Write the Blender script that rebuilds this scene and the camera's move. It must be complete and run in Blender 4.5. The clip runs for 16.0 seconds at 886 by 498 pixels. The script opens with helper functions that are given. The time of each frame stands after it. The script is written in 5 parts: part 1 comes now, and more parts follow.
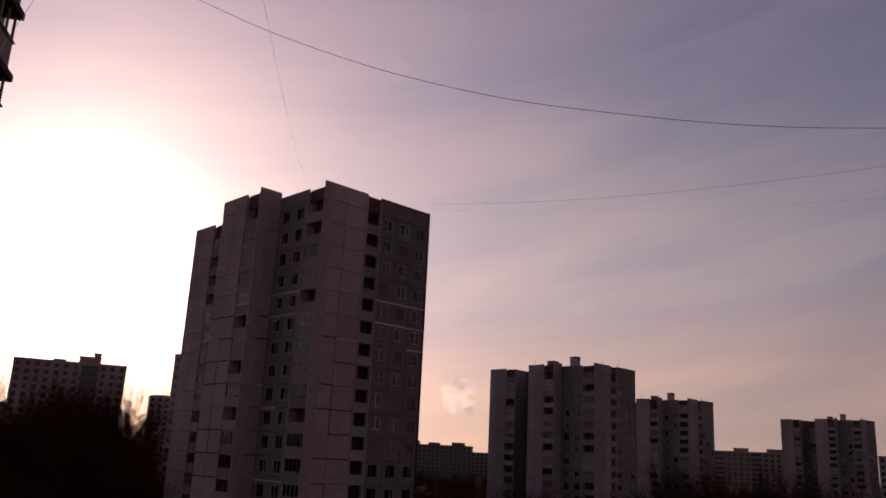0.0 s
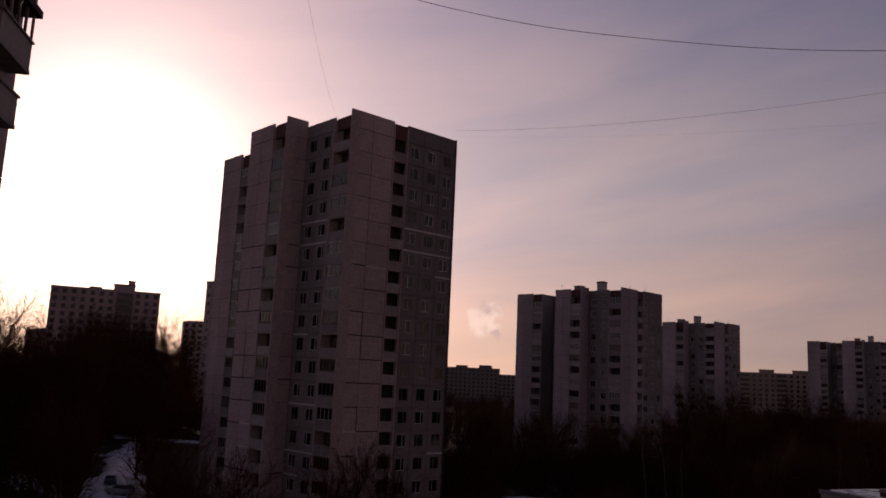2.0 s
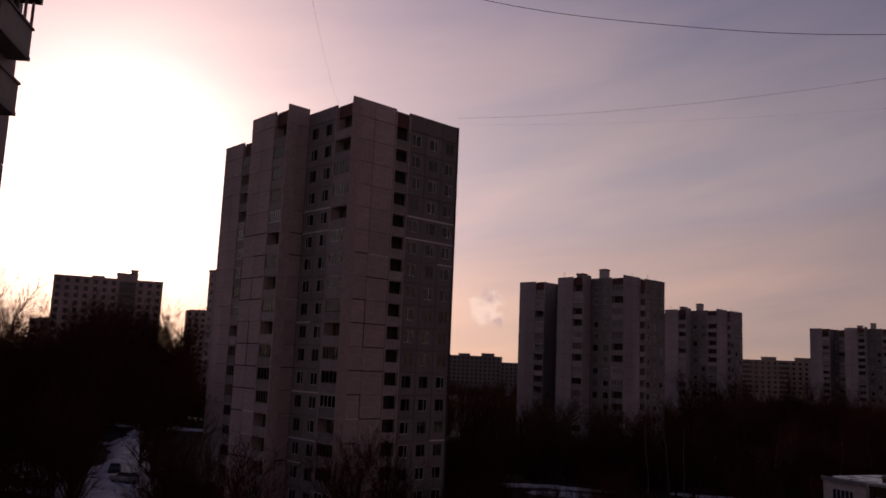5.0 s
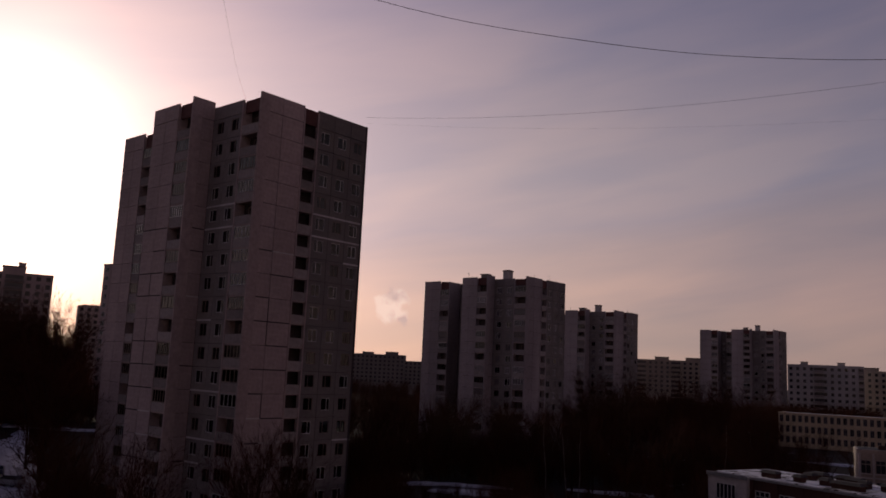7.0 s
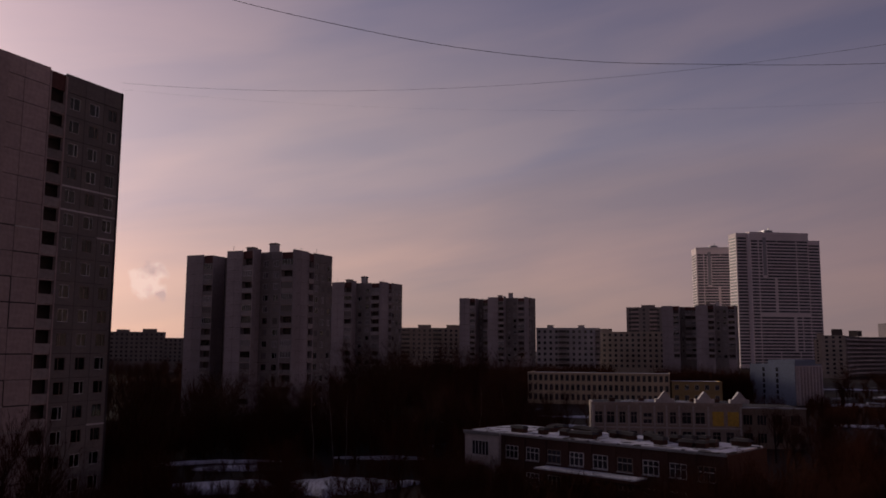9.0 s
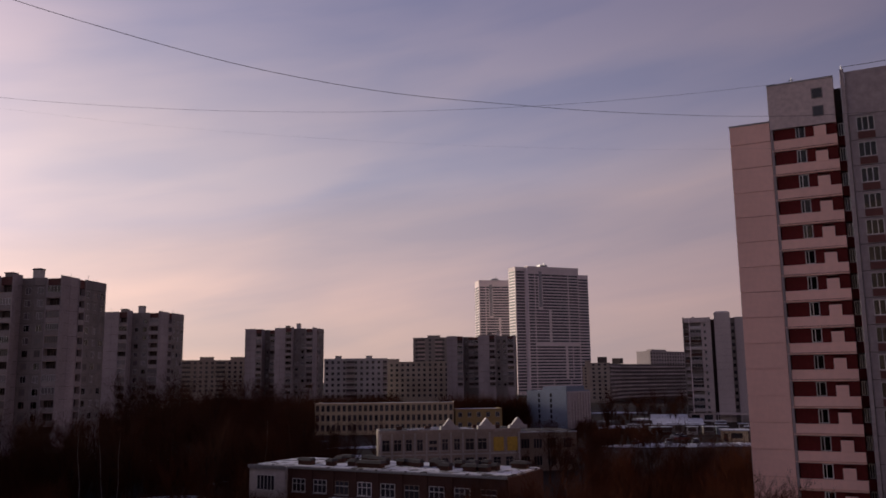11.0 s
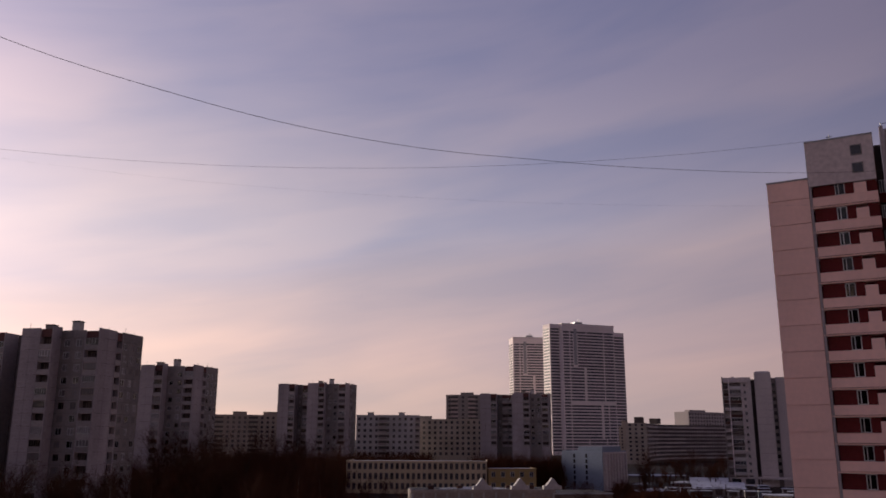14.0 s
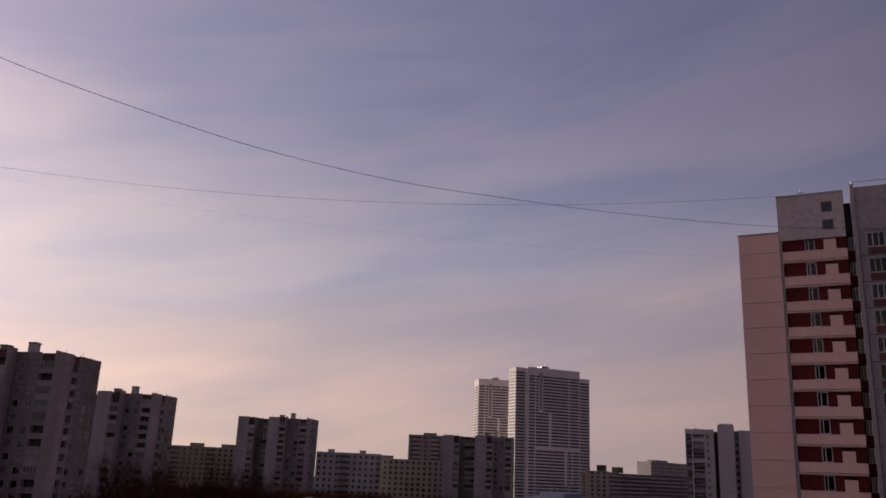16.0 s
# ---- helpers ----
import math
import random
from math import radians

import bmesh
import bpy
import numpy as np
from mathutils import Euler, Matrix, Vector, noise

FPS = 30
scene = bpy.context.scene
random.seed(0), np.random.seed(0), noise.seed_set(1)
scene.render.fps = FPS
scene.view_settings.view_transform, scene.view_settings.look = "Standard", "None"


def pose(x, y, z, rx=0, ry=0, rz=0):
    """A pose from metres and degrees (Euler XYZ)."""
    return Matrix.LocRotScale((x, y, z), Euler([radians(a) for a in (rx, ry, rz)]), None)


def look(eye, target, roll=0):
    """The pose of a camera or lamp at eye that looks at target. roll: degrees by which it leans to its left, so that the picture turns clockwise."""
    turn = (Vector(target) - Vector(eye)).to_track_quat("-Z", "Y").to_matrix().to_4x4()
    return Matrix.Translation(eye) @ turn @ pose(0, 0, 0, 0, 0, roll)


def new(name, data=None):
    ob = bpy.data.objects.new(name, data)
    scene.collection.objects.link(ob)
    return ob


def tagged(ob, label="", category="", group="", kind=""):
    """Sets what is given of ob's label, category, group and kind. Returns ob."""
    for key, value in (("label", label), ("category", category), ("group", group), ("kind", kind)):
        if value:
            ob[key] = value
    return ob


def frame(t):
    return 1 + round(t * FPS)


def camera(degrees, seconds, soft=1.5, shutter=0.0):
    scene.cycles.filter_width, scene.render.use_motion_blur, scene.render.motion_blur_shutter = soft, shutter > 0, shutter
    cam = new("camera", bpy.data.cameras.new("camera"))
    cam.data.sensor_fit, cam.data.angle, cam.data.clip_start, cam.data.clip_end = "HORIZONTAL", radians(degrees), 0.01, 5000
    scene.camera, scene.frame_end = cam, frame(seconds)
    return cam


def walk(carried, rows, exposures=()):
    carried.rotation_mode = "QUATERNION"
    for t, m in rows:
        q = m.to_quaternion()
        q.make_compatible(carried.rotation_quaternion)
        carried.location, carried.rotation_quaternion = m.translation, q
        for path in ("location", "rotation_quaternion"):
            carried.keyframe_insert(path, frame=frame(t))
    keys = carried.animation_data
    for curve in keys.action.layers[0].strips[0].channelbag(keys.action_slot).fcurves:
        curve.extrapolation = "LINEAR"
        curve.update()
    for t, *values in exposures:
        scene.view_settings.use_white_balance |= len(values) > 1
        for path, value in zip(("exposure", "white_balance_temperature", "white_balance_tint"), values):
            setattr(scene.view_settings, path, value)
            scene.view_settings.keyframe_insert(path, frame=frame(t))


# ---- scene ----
cam = camera(57.13, 16.0, soft=1.7)
EYE = 18.0
PATH = [
    (0.0, pose(0.46, 1.18, EYE + -0.21, 104.49, -2.74, -0.54)),
    (0.5, pose(0.50, 0.97, EYE + -0.01, 105.50, -3.24, -3.22)),
    (1.0, pose(0.70, 1.22, EYE + 0.10, 103.25, -3.85, -1.51)),
    (1.5, pose(0.55, 1.32, EYE + 0.04, 99.98, -2.92, 1.73)),
    (2.0, pose(0.18, 0.90, EYE + 0.03, 99.13, -2.56, 1.34)),
    (2.5, pose(0.18, 0.96, EYE + -0.04, 98.41, -2.21, 2.02)),
    (3.0, pose(0.21, 1.03, EYE + 0.01, 98.42, -2.65, 2.21)),
    (3.5, pose(0.18, 1.05, EYE + -0.01, 98.22, -2.14, 1.80)),
    (4.75, pose(0.16, 1.00, EYE + -0.04, 98.30, -2.40, 1.55)),
    (6.0, pose(0.15, 0.93, EYE + -0.08, 98.45, -2.78, 0.92)),
    (6.5, pose(0.07, 0.16, EYE + -0.07, 99.09, -2.39, -2.92)),
    (7.0, pose(0.12, 0.43, EYE + 0.05, 98.49, -2.60, -5.19)),
    (7.5, pose(0.00, 0.15, EYE + 0.10, 98.01, -2.03, -7.56)),
    (8.0, pose(-0.17, -0.36, EYE + 0.06, 97.20, -1.51, -8.27)),
    (8.5, pose(-0.29, -1.08, EYE + 0.17, 97.19, -0.58, -13.95)),
    (9.0, pose(-0.36, -1.28, EYE + 0.16, 96.90, -0.33, -21.35)),
    (9.5, pose(-0.52, -0.93, EYE + 0.02, 97.90, 0.52, -28.49)),
    (9.7, pose(-0.52, -0.95, EYE + 0.00, 97.95, 0.60, -31.15)),
    (10.2, pose(-0.54, -1.00, EYE + -0.03, 98.50, 0.75, -34.90)),
    (10.8, pose(-0.55, -1.00, EYE + -0.06, 99.00, 0.70, -36.20)),
    (11.8, pose(-0.57, -1.05, EYE + -0.10, 99.10, 0.38, -34.95)),
    (12.0, pose(-0.58, -1.08, EYE + -0.10, 98.80, 0.32, -34.78)),
    (12.5, pose(-0.61, -1.17, EYE + -0.08, 98.12, 0.03, -34.46)),
    (13.0, pose(-0.49, -1.09, EYE + -0.08, 97.50, -0.17, -34.08)),
    (13.5, pose(-0.43, -1.03, EYE + -0.09, 97.53, 0.07, -33.72)),
    (14.0, pose(-0.43, -0.88, EYE + -0.10, 102.98, -0.17, -33.83)),
    (14.5, pose(-0.28, -0.92, EYE + 0.04, 103.56, -0.60, -32.25)),
    (15.0, pose(0.25, -0.33, EYE + -0.04, 105.77, -1.56, -32.00)),
    (15.5, pose(0.44, 0.14, EYE + 0.15, 106.56, -1.54, -32.76)),
    (16.0, pose(0.17, -0.05, EYE + -0.01, 105.76, -2.36, -36.49)),
]
EXPOSURES = [(0.0, -0.35, 6900, 13), (1.5, -0.42, 6900, 14), (7.5, -0.50, 6850, 13), (8.5, -0.60, 6750, 15), (9.0, -0.56, 6720, 16), (9.5, -0.33, 6700, 13), (12.0, 0.46, 6600, 9), (14.0, 0.41, 6600, 8), (16.0, 0.26, 6560, 6)]
walk(cam, PATH, EXPOSURES)

# ---- sky and sun ----
SUN_AZ, SUN_EL = 24.5, 11.5          # degrees to the left of +y, degrees up
SUN_DIR = Vector((-math.sin(radians(SUN_AZ)) * math.cos(radians(SUN_EL)),
                  math.cos(radians(SUN_AZ)) * math.cos(radians(SUN_EL)), math.sin(radians(SUN_EL))))


def build_world():
    world = bpy.data.worlds.new("winter_sky")
    scene.world = world
    world.use_nodes = True
    nt = world.node_tree
    nt.nodes.clear()
    N, L = nt.nodes.new, nt.links.new

    def math_node(op, a, b=None, clamp=False):
        n = N("ShaderNodeMath")
        n.operation, n.use_clamp = op, clamp
        for i, v in enumerate((a, b)):
            if v is None:
                continue
            if isinstance(v, (int, float)):
                n.inputs[i].default_value = v
            else:
                L(v, n.inputs[i])
        return n.outputs[0]

    def ramp(fac, stops):
        n = N("ShaderNodeValToRGB")
        els = n.color_ramp.elements
        while len(els) < len(stops):
            els.new(0.5)
        for e, (p, c) in zip(els, stops):
            e.position, e.color = p, (*c, 1)
        L(fac, n.inputs[0])
        return n.outputs[0]

    def mix(fac, a, b, kind="MIX"):
        n = N("ShaderNodeMix")
        n.data_type, n.blend_type = "RGBA", kind
        for sock, v in ((n.inputs[0], fac), (n.inputs[6], a), (n.inputs[7], b)):
            if isinstance(v, (int, float)):
                sock.default_value = v
            elif isinstance(v, tuple):
                sock.default_value = (*v, 1)
            else:
                L(v, sock)
        return n.outputs[2]

    sky = N("ShaderNodeTexSky")
    sky.sky_type, sky.sun_disc = "NISHITA", False
    sky.sun_elevation, sky.sun_rotation = radians(SUN_EL), radians(-SUN_AZ)
    sky.dust_density, sky.air_density, sky.ozone_density = 2.0, 1.0, 2.0
    coord = N("ShaderNodeTexCoord").outputs["Generated"]
    norm = N("ShaderNodeVectorMath")
    norm.operation = "NORMALIZE"
    L(coord, norm.inputs[0])
    sep = N("ShaderNodeSeparateXYZ")
    L(norm.outputs[0], sep.inputs[0])
    dot = N("ShaderNodeVectorMath")
    dot.operation = "DOT_PRODUCT"
    L(norm.outputs[0], dot.inputs[0])
    dot.inputs[1].default_value = SUN_DIR
    near_sun = math_node("MAXIMUM", dot.outputs["Value"], 0.0)
    height = math_node("MAXIMUM", sep.outputs[2], 0.0)
    # the thin veil of cloud: colour by height
    veil = ramp(height, [(0.0, VEIL[0]), (0.10, VEIL[1]), (0.24, VEIL[2]), (0.42, VEIL[3]), (0.8, VEIL[4])])
    # long streaks of cirrus that climb to the west: laid out by bearing and height
    bearing = math_node("ARCTAN2", sep.outputs[0], sep.outputs[1])
    climb = math_node("SUBTRACT", sep.outputs[2], math_node("MULTIPLY", bearing, 0.15))

    def cloud(scale_along, scale_up, detail, rough, shift):
        comb = N("ShaderNodeCombineXYZ")
        L(math_node("MULTIPLY", bearing, scale_along), comb.inputs[0])
        L(math_node("MULTIPLY", climb, scale_up), comb.inputs[1])
        comb.inputs[2].default_value = shift
        n = N("ShaderNodeTexNoise")
        n.inputs["Scale"].default_value, n.inputs["Detail"].default_value = 1.0, detail
        n.inputs["Roughness"].default_value, n.inputs["Distortion"].default_value = rough, 0.35
        L(comb.outputs[0], n.inputs["Vector"])
        return n.outputs[0]

    broad = cloud(2.2, 9.0, 3, 0.45, 3.7)
    wisps = cloud(4.0, 26.0, 5, 0.55, 8.2)
    blend = math_node("ADD", math_node("MULTIPLY", broad, 0.72), math_node("MULTIPLY", wisps, 0.28))
    streak = ramp(blend, [(0.40, (0, 0, 0)), (0.60, (1, 1, 1))])
    # the warm sheet of haze ends in a soft climbing edge
    edge = math_node("ADD", climb, math_node("MULTIPLY", math_node("SUBTRACT", broad, 0.5), 0.16))
    sheet = ramp(edge, [(0.05, (1.05, 1.02, 0.99)), (0.105, (1.06, 1.03, 1.0)), (0.15, (0.90, 0.96, 1.04)), (0.26, (1.05, 1.06, 1.06))])
    clear = mix(1.0, sky.outputs[0], (0.06, 0.06, 0.06), "MULTIPLY")
    light = mix(0.85, clear, veil)
    light = mix(1.0, light, mix(streak, STREAK[0], STREAK[1]), "MULTIPLY")
    light = mix(1.0, light, sheet, "MULTIPLY")
    # the sky dims away from the sun
    light = mix(1.0, light, ramp(near_sun, [(0.0, (0.53, 0.49, 0.54)), (0.40, (0.72, 0.71, 0.79)), (0.62, (0.88, 0.86, 0.91)), (0.82, (1.16, 1.11, 1.10)), (1.0, (1.6, 1.45, 1.4))]), "MULTIPLY")
    # forward scatter of the veil round the sun
    wide = math_node("POWER", near_sun, 9.0)
    mid = math_node("POWER", near_sun, 45.0)
    tight = math_node("POWER", near_sun, 260.0)
    light = mix(1.0, light, mix(wide, (0, 0, 0), GLOW[0]), "ADD")
    light = mix(1.0, light, mix(mid, (0, 0, 0), GLOW[1]), "ADD")
    light = mix(1.0, light, mix(tight, (0, 0, 0), GLOW[2]), "ADD")
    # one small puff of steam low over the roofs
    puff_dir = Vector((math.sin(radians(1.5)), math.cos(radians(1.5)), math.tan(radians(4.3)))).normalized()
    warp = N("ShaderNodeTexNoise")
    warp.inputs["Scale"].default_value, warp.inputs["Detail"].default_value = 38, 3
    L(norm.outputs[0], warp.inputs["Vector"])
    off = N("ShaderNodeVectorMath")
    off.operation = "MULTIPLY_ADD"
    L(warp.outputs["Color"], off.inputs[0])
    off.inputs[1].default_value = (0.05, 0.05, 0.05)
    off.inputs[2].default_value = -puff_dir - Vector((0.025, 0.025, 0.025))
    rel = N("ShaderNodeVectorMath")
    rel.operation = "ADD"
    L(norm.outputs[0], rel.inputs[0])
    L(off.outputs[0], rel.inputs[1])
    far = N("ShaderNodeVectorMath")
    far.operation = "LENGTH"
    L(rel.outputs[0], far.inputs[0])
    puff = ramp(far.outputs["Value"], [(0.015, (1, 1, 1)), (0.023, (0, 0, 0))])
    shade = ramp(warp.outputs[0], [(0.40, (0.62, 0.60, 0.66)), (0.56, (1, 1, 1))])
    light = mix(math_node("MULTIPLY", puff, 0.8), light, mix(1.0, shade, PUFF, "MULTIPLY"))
    bg = N("ShaderNodeBackground")
    L(light, bg.inputs[0])
    bg.inputs[1].default_value = 1.0
    out = N("ShaderNodeOutputWorld")
    L(bg.outputs[0], out.inputs[0])


VEIL = [(0.63, 0.475, 0.42), (0.565, 0.43, 0.425), (0.425, 0.37, 0.415), (0.245, 0.228, 0.325), (0.11, 0.11, 0.22)]
STREAK = [(0.88, 0.925, 0.98), (1.15, 1.10, 1.05)]
GLOW = [(0.44, 0.28, 0.265), (0.66, 0.48, 0.43), (3.0, 2.5, 2.2)]
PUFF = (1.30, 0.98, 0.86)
build_world()

sun = new("sun", bpy.data.lights.new("sun", "SUN"))
sun.data.energy, sun.data.angle, sun.data.color = 2.0, radians(2.0), (1.0, 0.86, 0.72)
sun.matrix_world = look(SUN_DIR * 400, (0, 0, 0))

# ---- materials ----


def material(name, colour, rough=0.85, grain=2.0, spread=0.18, stains=0.25, stain_scale=0.12, bump=0.15, vary=0.06, metal=0.0, streaks=0.0, gloss=0.5):
    m = bpy.data.materials.new(name)
    m.use_nodes = True
    nt = m.node_tree
    N, L = nt.nodes.new, nt.links.new
    b = nt.nodes["Principled BSDF"]
    b.inputs["Roughness"].default_value, b.inputs["Metallic"].default_value = rough, metal
    b.inputs["Specular IOR Level"].default_value = gloss
    co = N("ShaderNodeTexCoord").outputs["Object"]
    geo = N("ShaderNodeNewGeometry").outputs["Position"]
    fine = N("ShaderNodeTexNoise")
    fine.inputs["Scale"].default_value, fine.inputs["Detail"].default_value = grain, 5
    L(co, fine.inputs["Vector"])
    mp = N("ShaderNodeMapping")
    mp.inputs["Scale"].default_value = (1, 1, 0.35 if streaks else 1)
    L(geo, mp.inputs[0])
    big = N("ShaderNodeTexNoise")
    big.inputs["Scale"].default_value, big.inputs["Detail"].default_value = stain_scale, 4
    L(mp.outputs[0], big.inputs["Vector"])
    info = N("ShaderNodeObjectInfo").outputs["Random"]

    def span(value, lo, hi):
        n = N("ShaderNodeMapRange")
        n.inputs[1].default_value, n.inputs[2].default_value = 0.3, 0.7
        n.inputs[3].default_value, n.inputs[4].default_value = lo, hi
        L(value, n.inputs[0])
        return n.outputs[0]

    def times(a, c):
        n = N("ShaderNodeMath")
        n.operation = "MULTIPLY"
        L(a, n.inputs[0])
        L(c, n.inputs[1])
        return n.outputs[0]

    rnd = N("ShaderNodeMapRange")
    rnd.inputs[3].default_value, rnd.inputs[4].default_value = 1 - vary, 1 + vary
    L(info, rnd.inputs[0])
    value = times(times(span(fine.outputs[0], 1 - spread, 1 + spread * 0.6), span(big.outputs[0], 1 - stains, 1 + stains * 0.3)), rnd.outputs[0])
    hue = N("ShaderNodeMix")
    hue.data_type, hue.blend_type = "RGBA", "MULTIPLY"
    hue.inputs[0].default_value = 1.0
    hue.inputs[6].default_value = (*colour, 1)
    comb = N("ShaderNodeCombineColor")
    for i in range(3):
        L(value, comb.inputs[i])
    L(comb.outputs[0], hue.inputs[7])
    L(hue.outputs[2], b.inputs["Base Color"])
    if bump:
        bm = N("ShaderNodeBump")
        bm.inputs["Strength"].default_value, bm.inputs["Distance"].default_value = bump, 0.02
        L(fine.outputs[0], bm.inputs["Height"])
        L(bm.outputs[0], b.inputs["Normal"])
    return m


def glass_material(name, tint=0.25):
    m = bpy.data.materials.new(name)
    m.use_nodes = True
    nt = m.node_tree
    nt.nodes.clear()
    N, L = nt.nodes.new, nt.links.new
    clear, gloss, mx = N("ShaderNodeBsdfTransparent"), N("ShaderNodeBsdfGlossy"), N("ShaderNodeMixShader")
    clear.inputs[0].default_value = (tint, tint, tint * 1.05, 1)
    gloss.inputs[0].default_value, gloss.inputs[1].default_value = (0.9, 0.9, 0.9, 1), 0.03
    fr = N("ShaderNodeFresnel")
    fr.inputs[0].default_value = 1.5
    L(fr.outputs[0], mx.inputs[0])
    L(clear.outputs[0], mx.inputs[1])
    L(gloss.outputs[0], mx.inputs[2])
    out = N("ShaderNodeOutputMaterial")
    L(mx.outputs[0], out.inputs[0])
    return m


PANEL = material("grey_concrete_panel", (0.47, 0.365, 0.345), stains=0.30, streaks=1, vary=0.07)
PANEL_B = material("ceramic_and_shade_panel", (0.20, 0.172, 0.158), stains=0.25, streaks=1, vary=0.08)
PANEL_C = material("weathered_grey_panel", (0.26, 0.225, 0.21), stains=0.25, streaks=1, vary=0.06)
PANEL_FAR = material("smooth_grey_panel", (0.40, 0.338, 0.335), stains=0.30, streaks=1, vary=0.05)
PANEL_PALE = material("pale_blue_grey_panel", (0.54, 0.46, 0.44), stains=0.18, streaks=1)
SEAM = material("white_sealed_joint", (0.62, 0.58, 0.56), vary=0.1)
TAR = material("tarred_joint", (0.06, 0.05, 0.05), vary=0.1, gloss=0.2)
# Loggia and recess shade is put into this near-black wall colour.
CORE = material("shade_toned_inner_wall", (0.085, 0.066, 0.06), stains=0.3, gloss=0.2)
PARAPET = material("balcony_parapet", (0.33, 0.285, 0.27), vary=0.30)
RUST = material("rust_red_paint", (0.13, 0.05, 0.042), vary=0.15)
MAROON = material("maroon_render", (0.125, 0.020, 0.019), stains=0.15, vary=0.05, gloss=0.15)
PINK = material("pale_rose_panel", (0.90, 0.585, 0.495), stains=0.16, streaks=1, vary=0.03, spread=0.05, bump=0.05)
PINK_GREY = material("grey_rose_panel", (0.36, 0.31, 0.31), stains=0.15, streaks=1)
WHITE = material("white_window_paint", (0.62, 0.60, 0.58), rough=0.5, vary=0.25)
WOODFRAME = material("brown_window_paint", (0.22, 0.16, 0.13), rough=0.6, vary=0.3)
CURTAIN = material("pale_curtain", (0.45, 0.40, 0.36), vary=0.5)
GLASS = glass_material("window_glass")
PANE_DIM = material("curtained_pane", (0.15, 0.13, 0.13), rough=0.3, vary=0.65, bump=0)
CREAM = material("cream_render", (0.62, 0.48, 0.31), stains=0.2)
YELLOW = material("yellow_render", (0.40, 0.27, 0.11), stains=0.25)
YELLOW_PAINT = material("bright_yellow_paint", (0.62, 0.40, 0.07), stains=0.2)
WING = material("brown_rendered_wall", (0.22, 0.165, 0.13), stains=0.3)
OCHRE = material("ochre_render", (0.34, 0.27, 0.22), stains=0.2)
SAND = material("sand_panel", (0.36, 0.30, 0.25), stains=0.25)
HIGH_MID = material("recess_shade_grey", (0.34, 0.32, 0.33), stains=0.1)
BEIGE = material("beige_render", (0.42, 0.35, 0.30), stains=0.3)
DARKSLAB = material("soot_dark_panel", (0.095, 0.076, 0.070), stains=0.2, gloss=0.2)
DARKBAND = material("dark_balcony_band", (0.40, 0.34, 0.325), stains=0.2, vary=0.25)
OFFWHITE = material("off_white_render", (0.52, 0.48, 0.46), stains=0.2)
BRICK = material("brown_brick", (0.082, 0.042, 0.033), grain=6, stains=0.25, gloss=0.15)
BLUE = material("blue_grey_render", (0.21, 0.245, 0.31), stains=0.15)
HIGH_PALE = material("white_cladding", (0.80, 0.70, 0.69), stains=0.08)
HIGH_DARK = material("dark_ribbon_window", (0.065, 0.062, 0.072), rough=0.5, stains=0.1, vary=0.2)
DARKPANE = material("dark_window_pane", (0.035, 0.035, 0.04), rough=0.15, vary=0.6, bump=0)
ROOF = material("bitumen_roof", (0.055, 0.05, 0.05), gloss=0.2)
SNOW = material("old_snow", (0.52, 0.53, 0.58), rough=0.7, grain=0.8, stains=0.25, stain_scale=0.3, bump=0.2)
BARK = material("dark_bark", (0.030, 0.014, 0.010), grain=8, stains=0.3, rough=0.95, gloss=0.08)
TWIG = material("bare_twig", (0.057, 0.0175, 0.0085), grain=8, stains=0.3, rough=0.95, gloss=0.06)
BIRCH = material("birch_bark", (0.20, 0.17, 0.155), grain=3, spread=0.5)
METAL = material("galvanised_metal", (0.30, 0.30, 0.31), rough=0.5, metal=0.6)
CABLE = material("black_cable", (0.02, 0.02, 0.022), rough=0.6)
TYRE = material("black_rubber", (0.03, 0.03, 0.03))



def patchy_snow(name):
    """Old snow on a flat roof, melted through to the bitumen in places."""
    m = material(name, (0.54, 0.55, 0.60), rough=0.7, grain=0.8, stains=0.25, stain_scale=0.3, bump=0.2)
    nt = m.node_tree
    N, L = nt.nodes.new, nt.links.new
    b = nt.nodes["Principled BSDF"]
    white = b.inputs["Base Color"].links[0].from_socket
    spots = N("ShaderNodeTexNoise")
    spots.inputs["Scale"].default_value, spots.inputs["Detail"].default_value = 0.55, 5
    L(N("ShaderNodeNewGeometry").outputs["Position"], spots.inputs["Vector"])
    cut = N("ShaderNodeMapRange")
    cut.inputs[1].default_value, cut.inputs[2].default_value = 0.53, 0.57
    L(spots.outputs[0], cut.inputs[0])
    mx = N("ShaderNodeMix")
    mx.data_type = "RGBA"
    L(cut.outputs[0], mx.inputs[0])
    L(white, mx.inputs[6])
    mx.inputs[7].default_value = (0.05, 0.045, 0.042, 1)
    L(mx.outputs[2], b.inputs["Base Color"])
    return m


ROOF_SNOW = patchy_snow("melting_roof_snow")

# ---- mesh helpers ----


